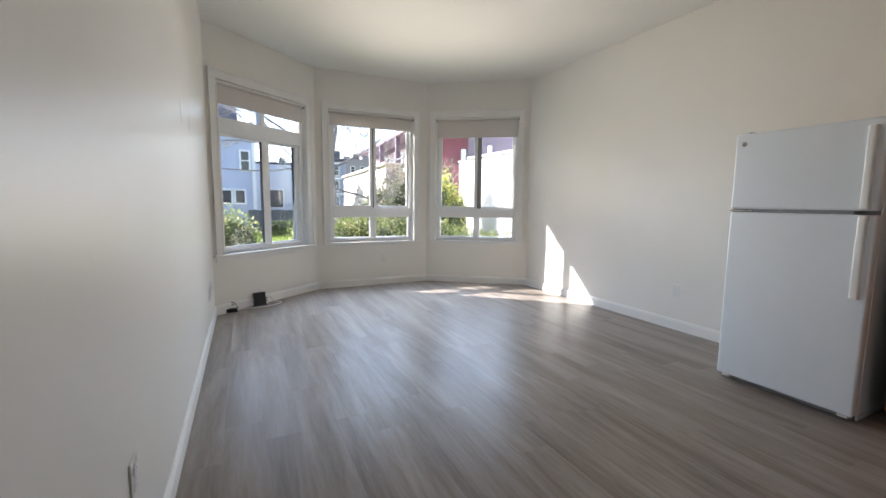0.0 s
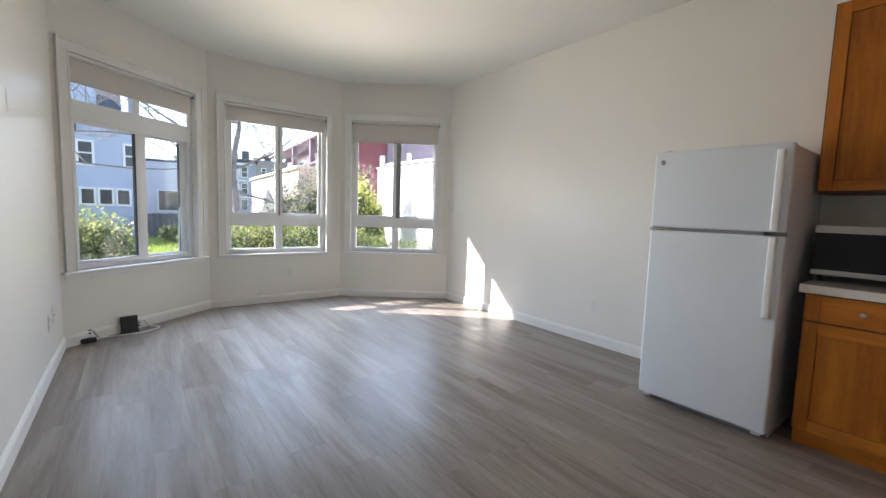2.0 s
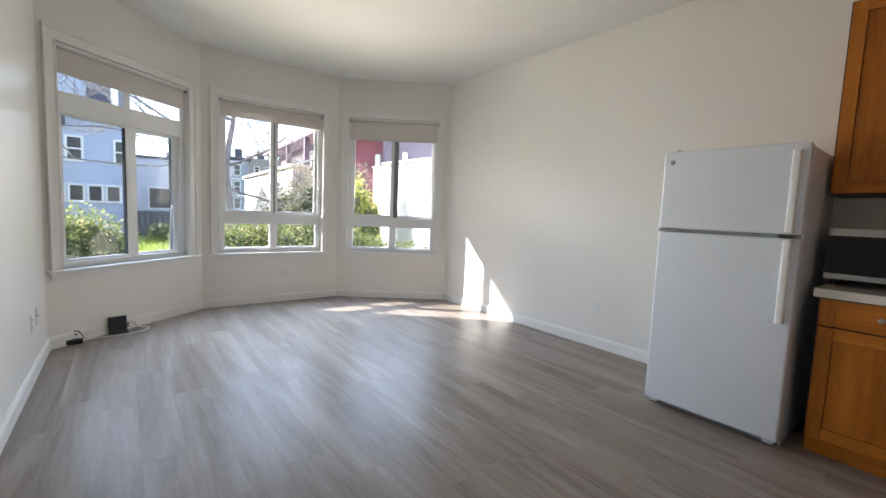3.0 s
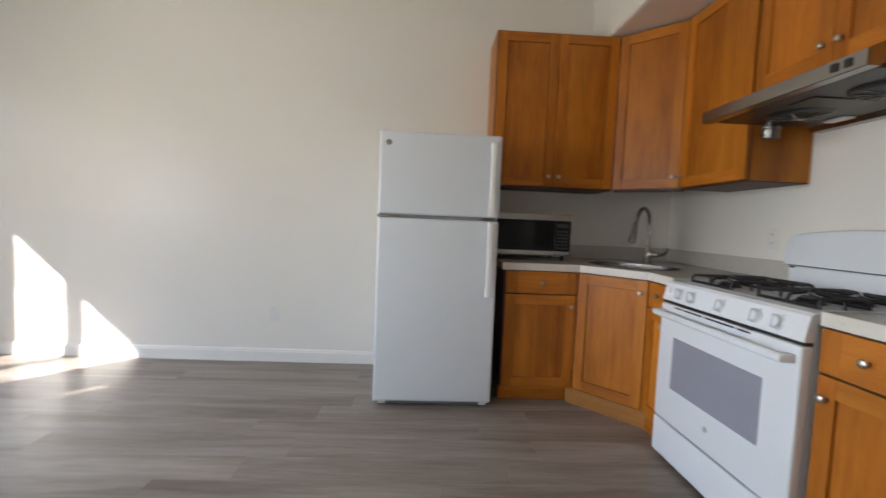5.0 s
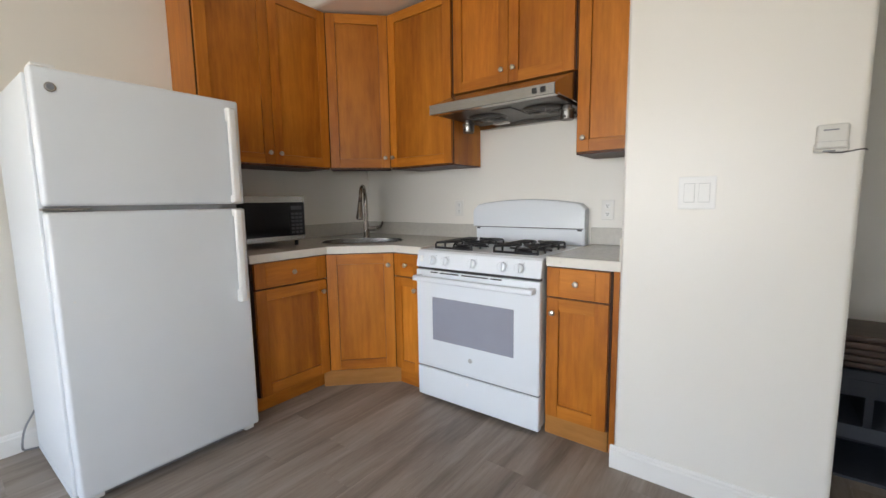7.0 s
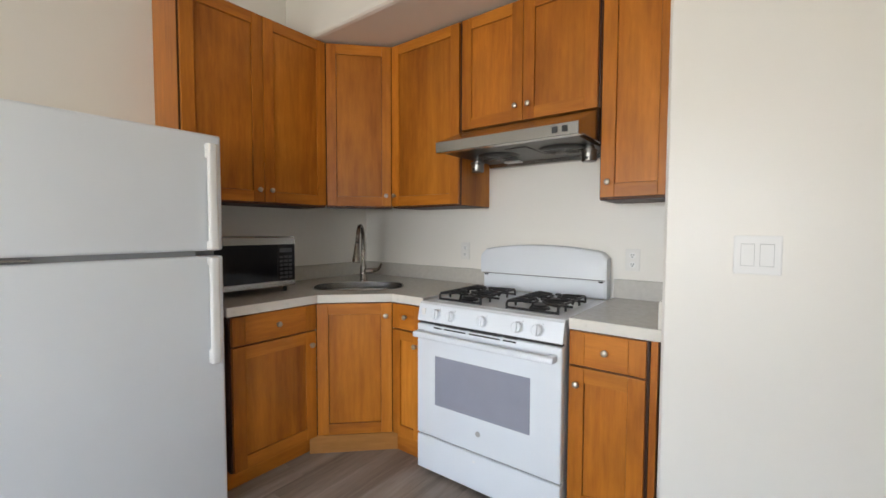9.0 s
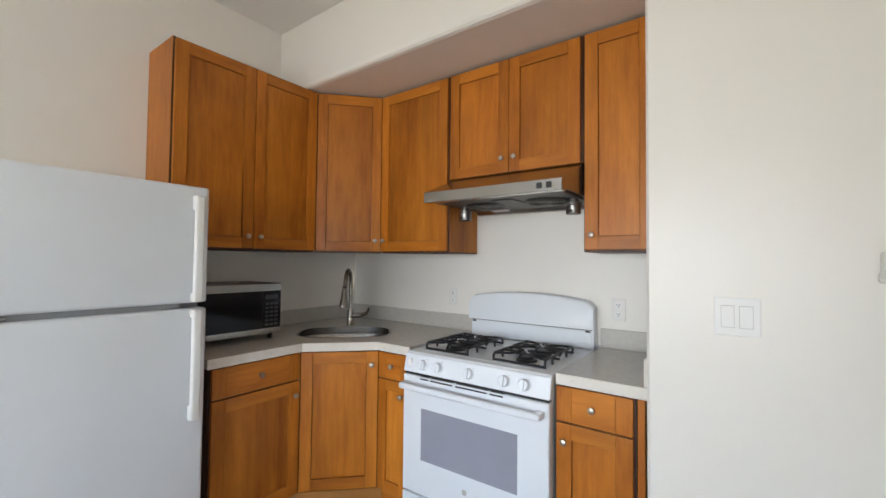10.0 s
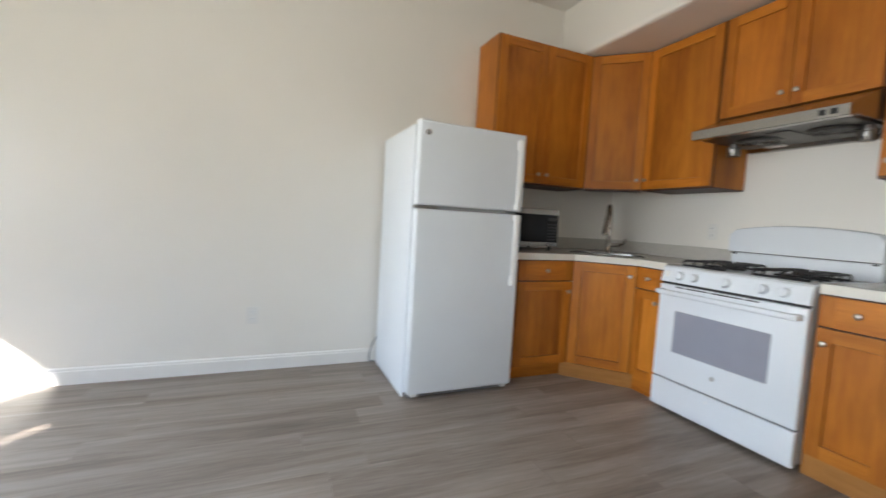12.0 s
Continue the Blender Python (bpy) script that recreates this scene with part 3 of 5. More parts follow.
def sink_outline(rx, ry, n=40, power=3.2):
    pts = []
    for k in range(n):
        a = 2 * math.pi * k / n
        c, s = math.cos(a), math.sin(a)
        pts.append((math.copysign(abs(c) ** (2 / power) * rx, c), math.copysign(abs(s) ** (2 / power) * ry, s)))
    return pts


def counter_with_hole(poly, hole):
    bm = bmesh.new()
    for z in (LOW, TOP):
        outer, inner = [bm.verts.new((x, y, z)) for x, y in poly], [bm.verts.new((x, y, z)) for x, y in hole]
        edges = [bm.edges.new((r[k], r[(k + 1) % len(r)])) for r in (outer, inner) for k in range(len(r))]
        bmesh.ops.triangle_fill(bm, use_beauty=True, edges=edges)
    bm.verts.ensure_lookup_table()
    n, h = len(poly), len(hole)
    vs = bm.verts[:]
    for start, count in ((0, n), (n, h)):
        for k in range(count):
            a, b = start + k, start + (k + 1) % count
            bm.faces.new((vs[a], vs[b], vs[b + n + h], vs[a + n + h]))
    return bm


hole = [tuple((SINK @ Vector((x, y, 0))).xy) for x, y in sink_outline(0.276, 0.192)]
worktop = thing("countertop", pose(0, 0, 0), "pale speckled stone countertop with a cream front edge", "countertop")
part("slab", counter_with_hole(counter, hole), QUARTZ, worktop)
for a, b in zip(counter[:3], counter[1:4]):
    d = math.hypot(b[0] - a[0], b[1] - a[1])
    e = part("edge_strip", box(0, d, -0.004, 0.0, LOW - 0.001, TOP - 0.001, 0.001), QUARTZ_EDGE, worktop, "cream edge strip")
    e.matrix_basis = pose(a[0], a[1], 0, 0, 0, math.degrees(math.atan2(b[1] - a[1], b[0] - a[0])))
part("backsplash", box(2.482, RIGHT - 0.022, BACK + 0.002, BACK + 0.02, TOP + 0.0005, TOP + 0.10, 0.002), QUARTZ, worktop)
part("backsplash", box(RIGHT - 0.02, RIGHT - 0.002, BACK + 0.002, 0.985, TOP + 0.0005, TOP + 0.10, 0.002), QUARTZ, worktop)
small_top = thing("countertop", pose(0, 0, 0), "short pale stone countertop between range and wall", "countertop")
part("slab", box(PIER_R + 0.002, 1.692, BACK + 0.002, 0.205, LOW, TOP, 0.002), QUARTZ, small_top)
part("edge_strip", box(PIER_R + 0.002, 1.692, 0.2051, 0.2091, LOW - 0.001, TOP - 0.001, 0.001), QUARTZ_EDGE, small_top, "cream edge strip")
part("backsplash", box(PIER_R + 0.022, 1.692, BACK + 0.002, BACK + 0.02, TOP + 0.0005, TOP + 0.10, 0.002), QUARTZ, small_top)
part("side_splash", box(PIER_R + 0.002, PIER_R + 0.02, BACK + 0.022, 0.203, TOP + 0.0005, TOP + 0.10, 0.002), QUARTZ_EDGE, small_top, "cream side splash against the wall")


# ---- sink and faucet ----
def loops(rings, bm=None, close=True):
    bm = bm or bmesh.new()
    made = [[bm.verts.new(p) for p in ring] for ring in rings]
    for a, b in zip(made, made[1:]):
        for k in range(len(a)):
            bm.faces.new((a[k], a[(k + 1) % len(a)], b[(k + 1) % len(b)], b[k]))
    if close:
        bm.faces.new(made[-1])
    return bm


sink = thing("sink", SINK, "oval stainless steel undermount corner sink", "sink")
rings = [[(x, y, z) for x, y in sink_outline(rx, ry)] for rx, ry, z in ((0.291, 0.207, LOW - 0.002), (0.273, 0.189, LOW - 0.001), (0.271, 0.187, LOW - 0.006), (0.263, 0.179, 0.74), (0.241, 0.157, 0.705), (0.05, 0.05, 0.70))]
part("basin", loops(rings), STEEL, sink, smooth=True)
part("rim", loops([[(x, y, z) for x, y in sink_outline(rx, ry)] for rx, ry, z in ((0.2745, 0.1905, LOW + 0.001), (0.2745, 0.1905, TOP + 0.001), (0.282, 0.198, TOP + 0.003), (0.286, 0.202, TOP + 0.001))], close=False), STEEL, sink, smooth=True)
part("drain", lathe([(0.044, 0.7005), (0.042, 0.704), (0.03, 0.7045), (0.028, 0.702)], n=20), DARK_STEEL, sink)

faucet = thing("faucet", SINK @ pose(0.01, 0.277, TOP), "brushed nickel pull-down kitchen faucet with side lever", "faucet")
part("base", lathe([(0.030, 0), (0.030, 0.006), (0.026, 0.012), (0.024, 0.06), (0.022, 0.10), (0.016, 0.115)], n=20), NICKEL, faucet, smooth=True)
arc = [(0, 0, 0.10), (0, 0, 0.25)] + [(-0.011 + 0.011 * math.cos(a), -0.105 + 0.105 * math.cos(a), 0.28 + 0.105 * math.sin(a)) for a in np.linspace(0, math.pi * 0.93, 12)] + [(-0.024, -0.222, 0.27)]
part("spout", tube(arc, 0.0135, n=14), NICKEL, faucet, smooth=True)
part("spray_head", tube([(-0.0245, -0.224, 0.266), (-0.027, -0.238, 0.21), (-0.029, -0.247, 0.165), (-0.0295, -0.25, 0.150)], [0.0155, 0.020, 0.026, 0.024], n=16), NICKEL, faucet, smooth=True)
part("spray_collar", tube([(-0.024, -0.2215, 0.28), (-0.0242, -0.223, 0.27)], 0.0155, n=14), BLACK_PLASTIC, faucet)
part("lever_hub", tube([(0.015, 0, 0.068), (0.066, 0, 0.068), (0.072, 0, 0.068)], [0.0195, 0.0195, 0.015], n=14), NICKEL, faucet, smooth=True)
part("lever", tube([(0.0, 0, 0.068), (0.05, 0, 0.068), (0.085, 0, 0.072), (0.115, 0, 0.086), (0.126, 0, 0.122)], [0.018, 0.018, 0.014, 0.009, 0.006], smooth=1), NICKEL, faucet, smooth=True)


# ---- refrigerator ----
fridge = thing("refrigerator", pose(2.884, 1.757, 0, 0, 0, -89.3), "white top-freezer refrigerator with two textured doors", "refrigerator")
FW, SEAMZ, FH = 0.716, 1.163, 1.655
part("body", box(-0.006, FW - 0.004, 0.078, 0.735, 0.035, FH - 0.012, 0.008), FRIDGE_PAINT, fridge)
for x in (-0.006, FW - 0.016):
    part("side_skirt", box(x, x + 0.012, 0.084, 0.73, 0.006, 0.0345, 0.003), FRIDGE_PAINT, fridge)
door = part("fridge_door", box(0, FW, 0.0, 0.066, 0.045, SEAMZ - 0.011, 0.014, segments=3), FRIDGE_PAINT, fridge, smooth=True)
freezer = part("freezer_door", box(0, FW, 0.0, 0.066, SEAMZ + 0.011, FH, 0.014, segments=3), FRIDGE_PAINT, fridge, smooth=True)
part("gasket", box(0.012, FW - 0.012, 0.060, 0.079, 0.06, FH - 0.02), GREY_PLASTIC, fridge, "grey door gasket")
part("seam_trim", box(0.004, FW - 0.10, 0.02, 0.06, SEAMZ - 0.0105, SEAMZ + 0.0105), GREY_PLASTIC, fridge, "grey strip between the doors")
part("center_hinge", box(-0.006, 0.13, 0.004, 0.05, SEAMZ - 0.005, SEAMZ + 0.004, 0.002), STEEL, fridge, "bright steel middle hinge")
part("top_hinge_cover", box(0.01, 0.075, 0.01, 0.10, FH + 0.0005, FH + 0.013, 0.004), PLASTIC, fridge)


def fridge_handle(parent, z0, z1, name, fat_low):
    bm = box(0.650, 0.687, -0.035, -0.011, z0, z1, 0.010, segments=3)
    for a, b in ((z0, z0 + (0.06 if fat_low else 0.035)), (z1 - (0.035 if fat_low else 0.06), z1)):
        box(0.650, 0.687, -0.028, 0.004, a, b, 0.006, bm)
    return part(name, bm, PLASTIC, parent, "glossy white door handle", True)


fridge_handle(freezer, SEAMZ + 0.016, 1.615, "handle", False)
fridge_handle(door, 0.70, SEAMZ - 0.014, "handle", True)
part("badge", lathe([(0.0165, 0), (0.0165, 0.003), (0.0135, 0.0045), (0.004, 0.0045)], pose(0.052, -0.0002, 1.588, 90, 0, 0), n=24), STEEL, freezer, "round metal maker's badge", True)
part("badge_inlay", lathe([(0.011, 0), (0.011, 0.0012)], pose(0.052, -0.0042, 1.588, 90, 0, 0), n=20), GREY_PLASTIC, freezer)
part("kick_grille", box(0.02, FW - 0.02, 0.05, 0.076, 0.012, 0.05, 0.003), GREY_PLASTIC, fridge, "dark recessed kick grille")
for x in (0.03, FW - 0.07):
    part("foot", lathe([(0.018, 0), (0.02, 0.006), (0.014, 0.012), (0.01, 0.045)], pose(x + 0.02, 0.10, 0), n=12), PLASTIC, fridge)
    part("foot", lathe([(0.018, 0), (0.02, 0.006), (0.014, 0.012), (0.01, 0.045)], pose(x + 0.02, 0.64, 0), n=12), PLASTIC, fridge)
    part("leveling_bracket", box(x, x + 0.045, 0.012, 0.06, 0.026, 0.044, 0.004), PLASTIC, fridge)
part("door_mark", lathe([(0.004, 0), (0.003, 0.0015)], pose(0.05, -0.0002, 0.82, 90, 0, 0), n=10), PLASTIC, door)
tagged(part("cord", tube([(3.612, 1.77, 0.20), (3.60, 1.785, 0.18), (3.575, 1.815, 0.14), (3.565, 1.83, 0.08), (3.585, 1.83, 0.03), (3.62, 1.80, 0.012), (3.60, 1.72, 0.006), (3.60, 1.60, 0.006)], 0.0045, smooth=2), GREY_PLASTIC, smooth=True), "grey power cord hanging behind the refrigerator", "cord")


# ---- gas range ----
SW = 0.772
stove = thing("gas_range", pose(2.474, 0.262, 0, 0, 0, 180.8), "white freestanding gas range with black cast iron grates", "stove")
part("body", box(0.004, SW - 0.004, 0.045, 0.69, 0.03, 0.868, 0.004), ENAMEL, stove)
cook = part("cooktop", box(0.0, SW, 0.03, 0.64, 0.869, 0.893, 0.009, segments=3), ENAMEL, stove, smooth=True)
part("cooktop_well", box(0.055, SW - 0.055, 0.085, 0.60, 0.8925, 0.8945, 0.001), ENAMEL, stove)
panel_profile = [(0.004, 0.797), (0.05, 0.797), (0.05, 0.889), (0.032, 0.889), (0.022, 0.882), (0.006, 0.81)]
panel = part("control_panel", profile_x(panel_profile, 0.0, SW), ENAMEL, stove)
tilt = math.degrees(math.atan2(0.016, 0.072))
for k, x in enumerate((0.118, 0.207, 0.385, 0.566, 0.660)):
    kn = part("control_knob", lathe([(0.028, 0), (0.028, 0.004), (0.0245, 0.006), (0.0235, 0.02), (0.02, 0.024)], pose(x, 0.013, 0.838, 90 - tilt, 0, 0), n=24), ENAMEL, panel, smooth=True)
    ridge = part("grip", box(-0.0065, 0.0065, -0.0235, 0.0235, 0.0205, 0.031, 0.003), ENAMEL, kn)
    ridge.matrix_basis = pose(x, 0.013, 0.838, 90 - tilt, 0, 0)
    part("dial_mark", box(x + 0.022, x + 0.024, 0.0125, 0.0155, 0.865, 0.868), GREY_PLASTIC, panel)
part("label_plate", box(0.02, 0.045, 0.004, 0.012, 0.822, 0.86, 0.001), PLASTIC, panel).matrix_basis = pose(0, 0.0055, 0)
oven = part("oven_door", box(0.0, SW, 0.0, 0.042, 0.206, 0.782, 0.008, segments=3), ENAMEL, stove, smooth=True)
part("oven_window", box(0.118, 0.634, -0.0025, 0.004, 0.378, 0.628, 0.001), OVEN_GLASS, oven, "grey smoked glass oven window")
for x0, x1 in ((0.108, 0.158), (0.173, 0.30), (0.318, 0.485), (0.50, 0.565)):
    part("vent_slot", box(x0, x1, 0.006, 0.03, 0.7805, 0.7835), BLACK_PLASTIC, oven)
    part("vent_slot", box(x0, x1, -0.0012, 0.004, 0.768, 0.775), BLACK_PLASTIC, oven)
bm = box(0.012, SW - 0.018, -0.058, -0.026, 0.722, 0.752, 0.012, segments=3)
for x in (0.012, SW - 0.056):
    box(x, x + 0.038, -0.045, 0.004, 0.722, 0.752, 0.008, bm)
part("handle", bm, ENAMEL, oven, smooth=True)
part("badge", lathe([(0.013, 0), (0.013, 0.002), (0.01, 0.003)], pose(0.372, 0.0005, 0.302, 90, 0, 0), n=20), GAP_GREY, oven, "round metal maker's badge")
part("door_gap", box(0.006, SW - 0.006, 0.012, 0.044, 0.784, 0.7965), BLACK_PLASTIC, stove)
part("drawer_gap", box(0.006, SW - 0.006, 0.012, 0.044, 0.199, 0.2055), GASKET, stove)
drawer = part("storage_drawer", box(0.0, SW, 0.0, 0.042, 0.022, 0.198, 0.008, segments=3), ENAMEL, stove, smooth=True)
part("drawer_mark", box(0.345, 0.356, -0.001, 0.002, 0.155, 0.165), PLASTIC, drawer)
for x in (0.03, SW - 0.06):
    for y in (0.08, 0.60):
        part("foot", lathe([(0.016, 0), (0.016, 0.012), (0.008, 0.016), (0.008, 0.035)], pose(x + 0.015, y, 0), n=10), BLACK_PLASTIC, stove)
# backguard: swept top edge
def backguard(z_low, lift, y0, y1, x0, x1, n=24, round_end=0.05):
    bm = bmesh.new()
    top, bot = [], []
    for k in range(n + 1):
        u = k / n
        x = x0 + (x1 - x0) * u
        z = 1.142 + lift * (1 - (2 * u - 1) ** 2)
        end = min(u, 1 - u) * (x1 - x0)
        if end < round_end:
            z -= round_end * 0.55 * (1 - math.sqrt(max(0, 1 - (1 - end / round_end) ** 2)))
        top.append((x, z)), bot.append((x, z_low))
    for a, b in ((y0, y1),):
        rows = [[bm.verts.new((x, y, z)) for x, z in line] for line, y in ((bot, a), ([(x, z - 0.02) for x, z in top], a), ([(x, z - 0.005) for x, z in top], a + 0.008), (top, a + 0.022), (top, b), (bot, b))]
        for r, s in zip(rows, rows[1:] + rows[:1]):
            for k in range(n):
                bm.faces.new((r[k], r[k + 1], s[k + 1], s[k]))
        bm.faces.new([r[0] for r in rows]), bm.faces.new([r[-1] for r in rows][::-1])
    return bm


part("backguard_base", box(0.012, SW - 0.012, 0.645, 0.70, 0.8945, 0.992, 0.005), ENAMEL, stove)
part("backguard_gap", box(0.01, SW - 0.01, 0.64, 0.70, 0.993, 0.9965), BLACK_PLASTIC, stove)
part("backguard", backguard(0.998, 0.035, 0.628, 0.705, 0.0, SW), ENAMEL, stove, smooth=True)
part("backguard_cheek", box(SW - 0.010, SW, 0.64, 0.705, 0.8945, 0.9975, 0.003), ENAMEL, stove)
for x in (0.02, SW - 0.045):
    part("backguard_clip", box(x, x + 0.025, 0.64, 0.656, 0.981, 0.99), BLACK_PLASTIC, stove)


def grate(parent, x0, x1, y0, y1, z):
    """Two-burner wire grate: bent rim, cross bars with raised fingers."""
    bm = bmesh.new()
    r, low = 0.006, 0.8955
    for x in (x0, x1):
        tube([(x, y0, low), (x, y0, z - 0.008), (x, y0 + 0.012, z), (x, (y0 + y1) / 2 - 0.02, z), (x, (y0 + y1) / 2, z - 0.012), (x, (y0 + y1) / 2 + 0.02, z), (x, y1 - 0.012, z), (x, y1, z - 0.008), (x, y1, low)], r, bm)
    for y in (y0, y1, (y0 + y1) / 2):
        tube([(x0, y, low + r), (x1, y, low + r)], r, bm)
    xm = (x0 + x1) / 2
    for yc in (y0 + (y1 - y0) * 0.25, y0 + (y1 - y0) * 0.75):
        for sx in (-1, 1):
            edge = x0 if sx < 0 else x1
            tube([(edge, yc, z), (xm + sx * 0.045, yc, z + 0.002), (xm + sx * 0.02, yc, z + 0.006)], r, bm)
            tube([(edge, yc, z), (edge, yc, low)], r, bm)
            for sy in (-1, 1):
                tube([(edge, yc + sy * 0.085, z), (xm + sx * 0.06, yc + sy * 0.06, z + 0.002), (xm + sx * 0.03, yc + sy * 0.03, z + 0.004)], r, bm)
        for sy in (-1, 1):
            ye = yc + sy * (y1 - y0) * 0.25
            tube([(xm, ye, low + r), (xm, ye - sy * 0.012, z - 0.006), (xm, ye - sy * 0.02, z), (xm, yc + sy * 0.05, z + 0.002), (xm, yc + sy * 0.02, z + 0.006)], r, bm)
    return part("grate", bm, IRON, parent, "black cast iron grate", True)


for x0, x1 in ((0.068, 0.318), (0.462, 0.712)):
    grate(stove, x0, x1, 0.105, 0.475, 0.93)
    for y in (0.1975, 0.3825):
        xm = (x0 + x1) / 2
        part("burner", lathe([(0.05, 0.8948), (0.046, 0.903), (0.040, 0.906)], pose(xm, y, 0), n=24), IRON, stove, "black burner base", True)
        part("burner_cap", lathe([(0.036, 0.9062), (0.038, 0.910), (0.034, 0.915), (0.02, 0.917)], pose(xm, y, 0), n=24), IRON, stove, "black burner cap", True)

# ---- range hood ----
MID_STEEL = surface("dull_steel", (0.24, 0.235, 0.225), 0.36, metal=1.0, vary=0.05)
hood = thing("range_hood", pose(2.45, 0.12, 0, 0, 0, 180), "brushed stainless steel under-cabinet range hood", "range hood")
HW = 0.76
shell = [(-0.02, 1.668), (-0.022, 1.722), (0.262, 1.838), (0.578, 1.838), (0.578, 1.652), (0.53, 1.652), (0.51, 1.68), (0.02, 1.68), (0.02, 1.668)]
part("shell", profile_x(shell, 0.0, HW), STEEL, hood)
part("lip", box(0.002, HW - 0.002, -0.026, -0.0225, 1.670, 1.720, 0.001), STEEL, hood)
for x in (0.645, 0.69):
    part("switch", box(x, x + 0.024, -0.031, -0.0262, 1.683, 1.709, 0.002), BLACK_PLASTIC, hood, "black rocker switch")
part("underside_panel", box(0.02, HW - 0.02, 0.03, 0.50, 1.6705, 1.6795), DARK_STEEL, hood, "dim steel filter panel")
for x in (0.225, 0.585):
    part("fan_ring", lathe([(0.105, 1.6585), (0.115, 1.664), (0.12, 1.670)], pose(x, 0.26, 0), n=28), DARK_STEEL, hood, smooth=True)
    part("fan_opening", lathe([(0.092, 1.6565), (0.09, 1.6582)], pose(x, 0.26, 0), n=24), BLACK_PLASTIC, hood)
    for k in range(6):
        a, cage = math.pi * k / 6, bmesh.new()
        tube([(x - 0.1 * math.cos(a), 0.26 - 0.1 * math.sin(a), 1.656), (x, 0.26, 1.648), (x + 0.1 * math.cos(a), 0.26 + 0.1 * math.sin(a), 1.656)], 0.0025, cage, 5)
        part("guard_wire", cage, STEEL, hood)
for x in (0.085, 0.715):
    part("grease_cup", lathe([(0.033, 1.592), (0.035, 1.596), (0.035, 1.634), (0.039, 1.638), (0.039, 1.646), (0.026, 1.650), (0.024, 1.668)], pose(x, 0.255, 0), n=24), MID_STEEL, hood, "steel grease cup", True)
    part("cup_latch", box(x - 0.006, x + 0.006, 0.212, 0.2215, 1.60, 1.612, 0.002), BLACK_PLASTIC, hood)
part("hood_lamp", box(0.15, 0.25, 0.44, 0.49, 1.660, 1.670, 0.004), PLASTIC, hood)
part("centre_plate", box(0.345, 0.46, 0.10, 0.36, 1.6655, 1.6703, 0.002), DARK_STEEL, hood)

# ---- microwave ----
KEY_GREY = surface("keypad_grey", (0.035, 0.036, 0.042), 0.4, vary=0.1)
micro = thing("microwave", pose(3.237, 0.998, TOP + 0.0015, 0, 0, -90), "stainless and black countertop microwave oven", "microwave")
MW, MH = 0.517, 0.316
part("body", box(0.0, MW, 0.012, 0.36, 0.034, MH, 0.005), BLACK_PLASTIC, micro)
part("front_frame", box(0.0, MW, -0.004, 0.0115, 0.034, MH, 0.004), STEEL, micro)
part("door_glass", box(0.004, 0.405, -0.0075, -0.0045, 0.066, MH - 0.042, 0.001), BLACK_GLASS, micro, "black glass door")
pad = part("control_panel", box(0.408, MW - 0.003, -0.0075, -0.0045, 0.066, MH - 0.042, 0.001), BLACK_GLASS, micro, "black keypad")
for r in range(6):
    for c in range(3):
        part("key", box(0.418 + 0.028 * c, 0.440 + 0.028 * c, -0.0088, -0.0078, 0.080 + 0.023 * r, 0.094 + 0.023 * r, 0.0004), KEY_GREY, pad)
part("display", box(0.418, 0.496, -0.0088, -0.0078, 0.228, 0.252), GASKET, pad)
part("open_button", box(0.416, MW - 0.014, -0.0075, -0.0045, 0.039, 0.062, 0.002), STEEL, micro)
for x in (0.04, MW - 0.04):
    for y in (0.04, 0.32):
        part("foot", lathe([(0.012, 0), (0.013, 0.0345)], pose(x, y, 0), n=10), BLACK_PLASTIC, micro)


# ---- outlets, switch, thermostat ----
def outlet(m, label="white duplex outlet with cover plate", slots=None):
    o = thing("wall_outlet", m, label, "outlet", "wall outlets")
    part("cover_plate", box(-0.036, 0.036, -0.0065, -0.0006, -0.058, 0.058, 0.003), PLATE, o)
    for z in (-0.024, 0.024):
        s = part("socket", lathe([(0.0165, 0), (0.0165, 0.003)], pose(0, -0.0062, z, 90, 0, 0), n=16), PLASTIC, o)
        for x in (-0.006, 0.006):
            part("slot", box(x - 0.0019, x + 0.0019, -0.0098, -0.0091, z - 0.001, z + 0.007), slots or GASKET, s)
        part("slot", box(-0.003, 0.003, -0.0098, -0.0091, z - 0.010, z - 0.005), slots or GASKET, s)
    return o


for m in (pose(RIGHT, 2.618, 0.379, 0, 0, -90), pose(LEFT, 1.425, 0.420, 0, 0, 90), pose(LEFT, 4.23, 0.37, 0, 0, 90), pose(1.752, BAY[1][1], 0.384)):
    outlet(m, "white duplex outlet low on the wall", GAP_GREY)
outlet(pose(1.603, BACK, 1.108, 0, 0, 180))
outlet(pose(2.667, BACK, 1.12, 0, 0, 180), "white duplex outlet above the backsplash")

plate = thing("wall_plate", pose(LEFT, 4.417, 0.385, 0, 0, 90), "white blank cable plate beside the low outlet", "wall plate")
part("cover_plate", box(-0.036, 0.036, -0.0065, -0.0006, -0.058, 0.058, 0.003), PLATE, plate)
part("cable_port", lathe([(0.008, 0), (0.008, 0.004), (0.005, 0.006)], pose(0, -0.0062, 0, 90, 0, 0), n=14), GAP_GREY, plate)

switch = thing("light_switch", pose(1.082, PIER, 1.190, 0, 0, 180), "white double rocker light switch plate", "light switch")
part("cover_plate", box(-0.06, 0.06, -0.0065, -0.0006, -0.06, 0.06, 0.003), PLASTIC, switch)
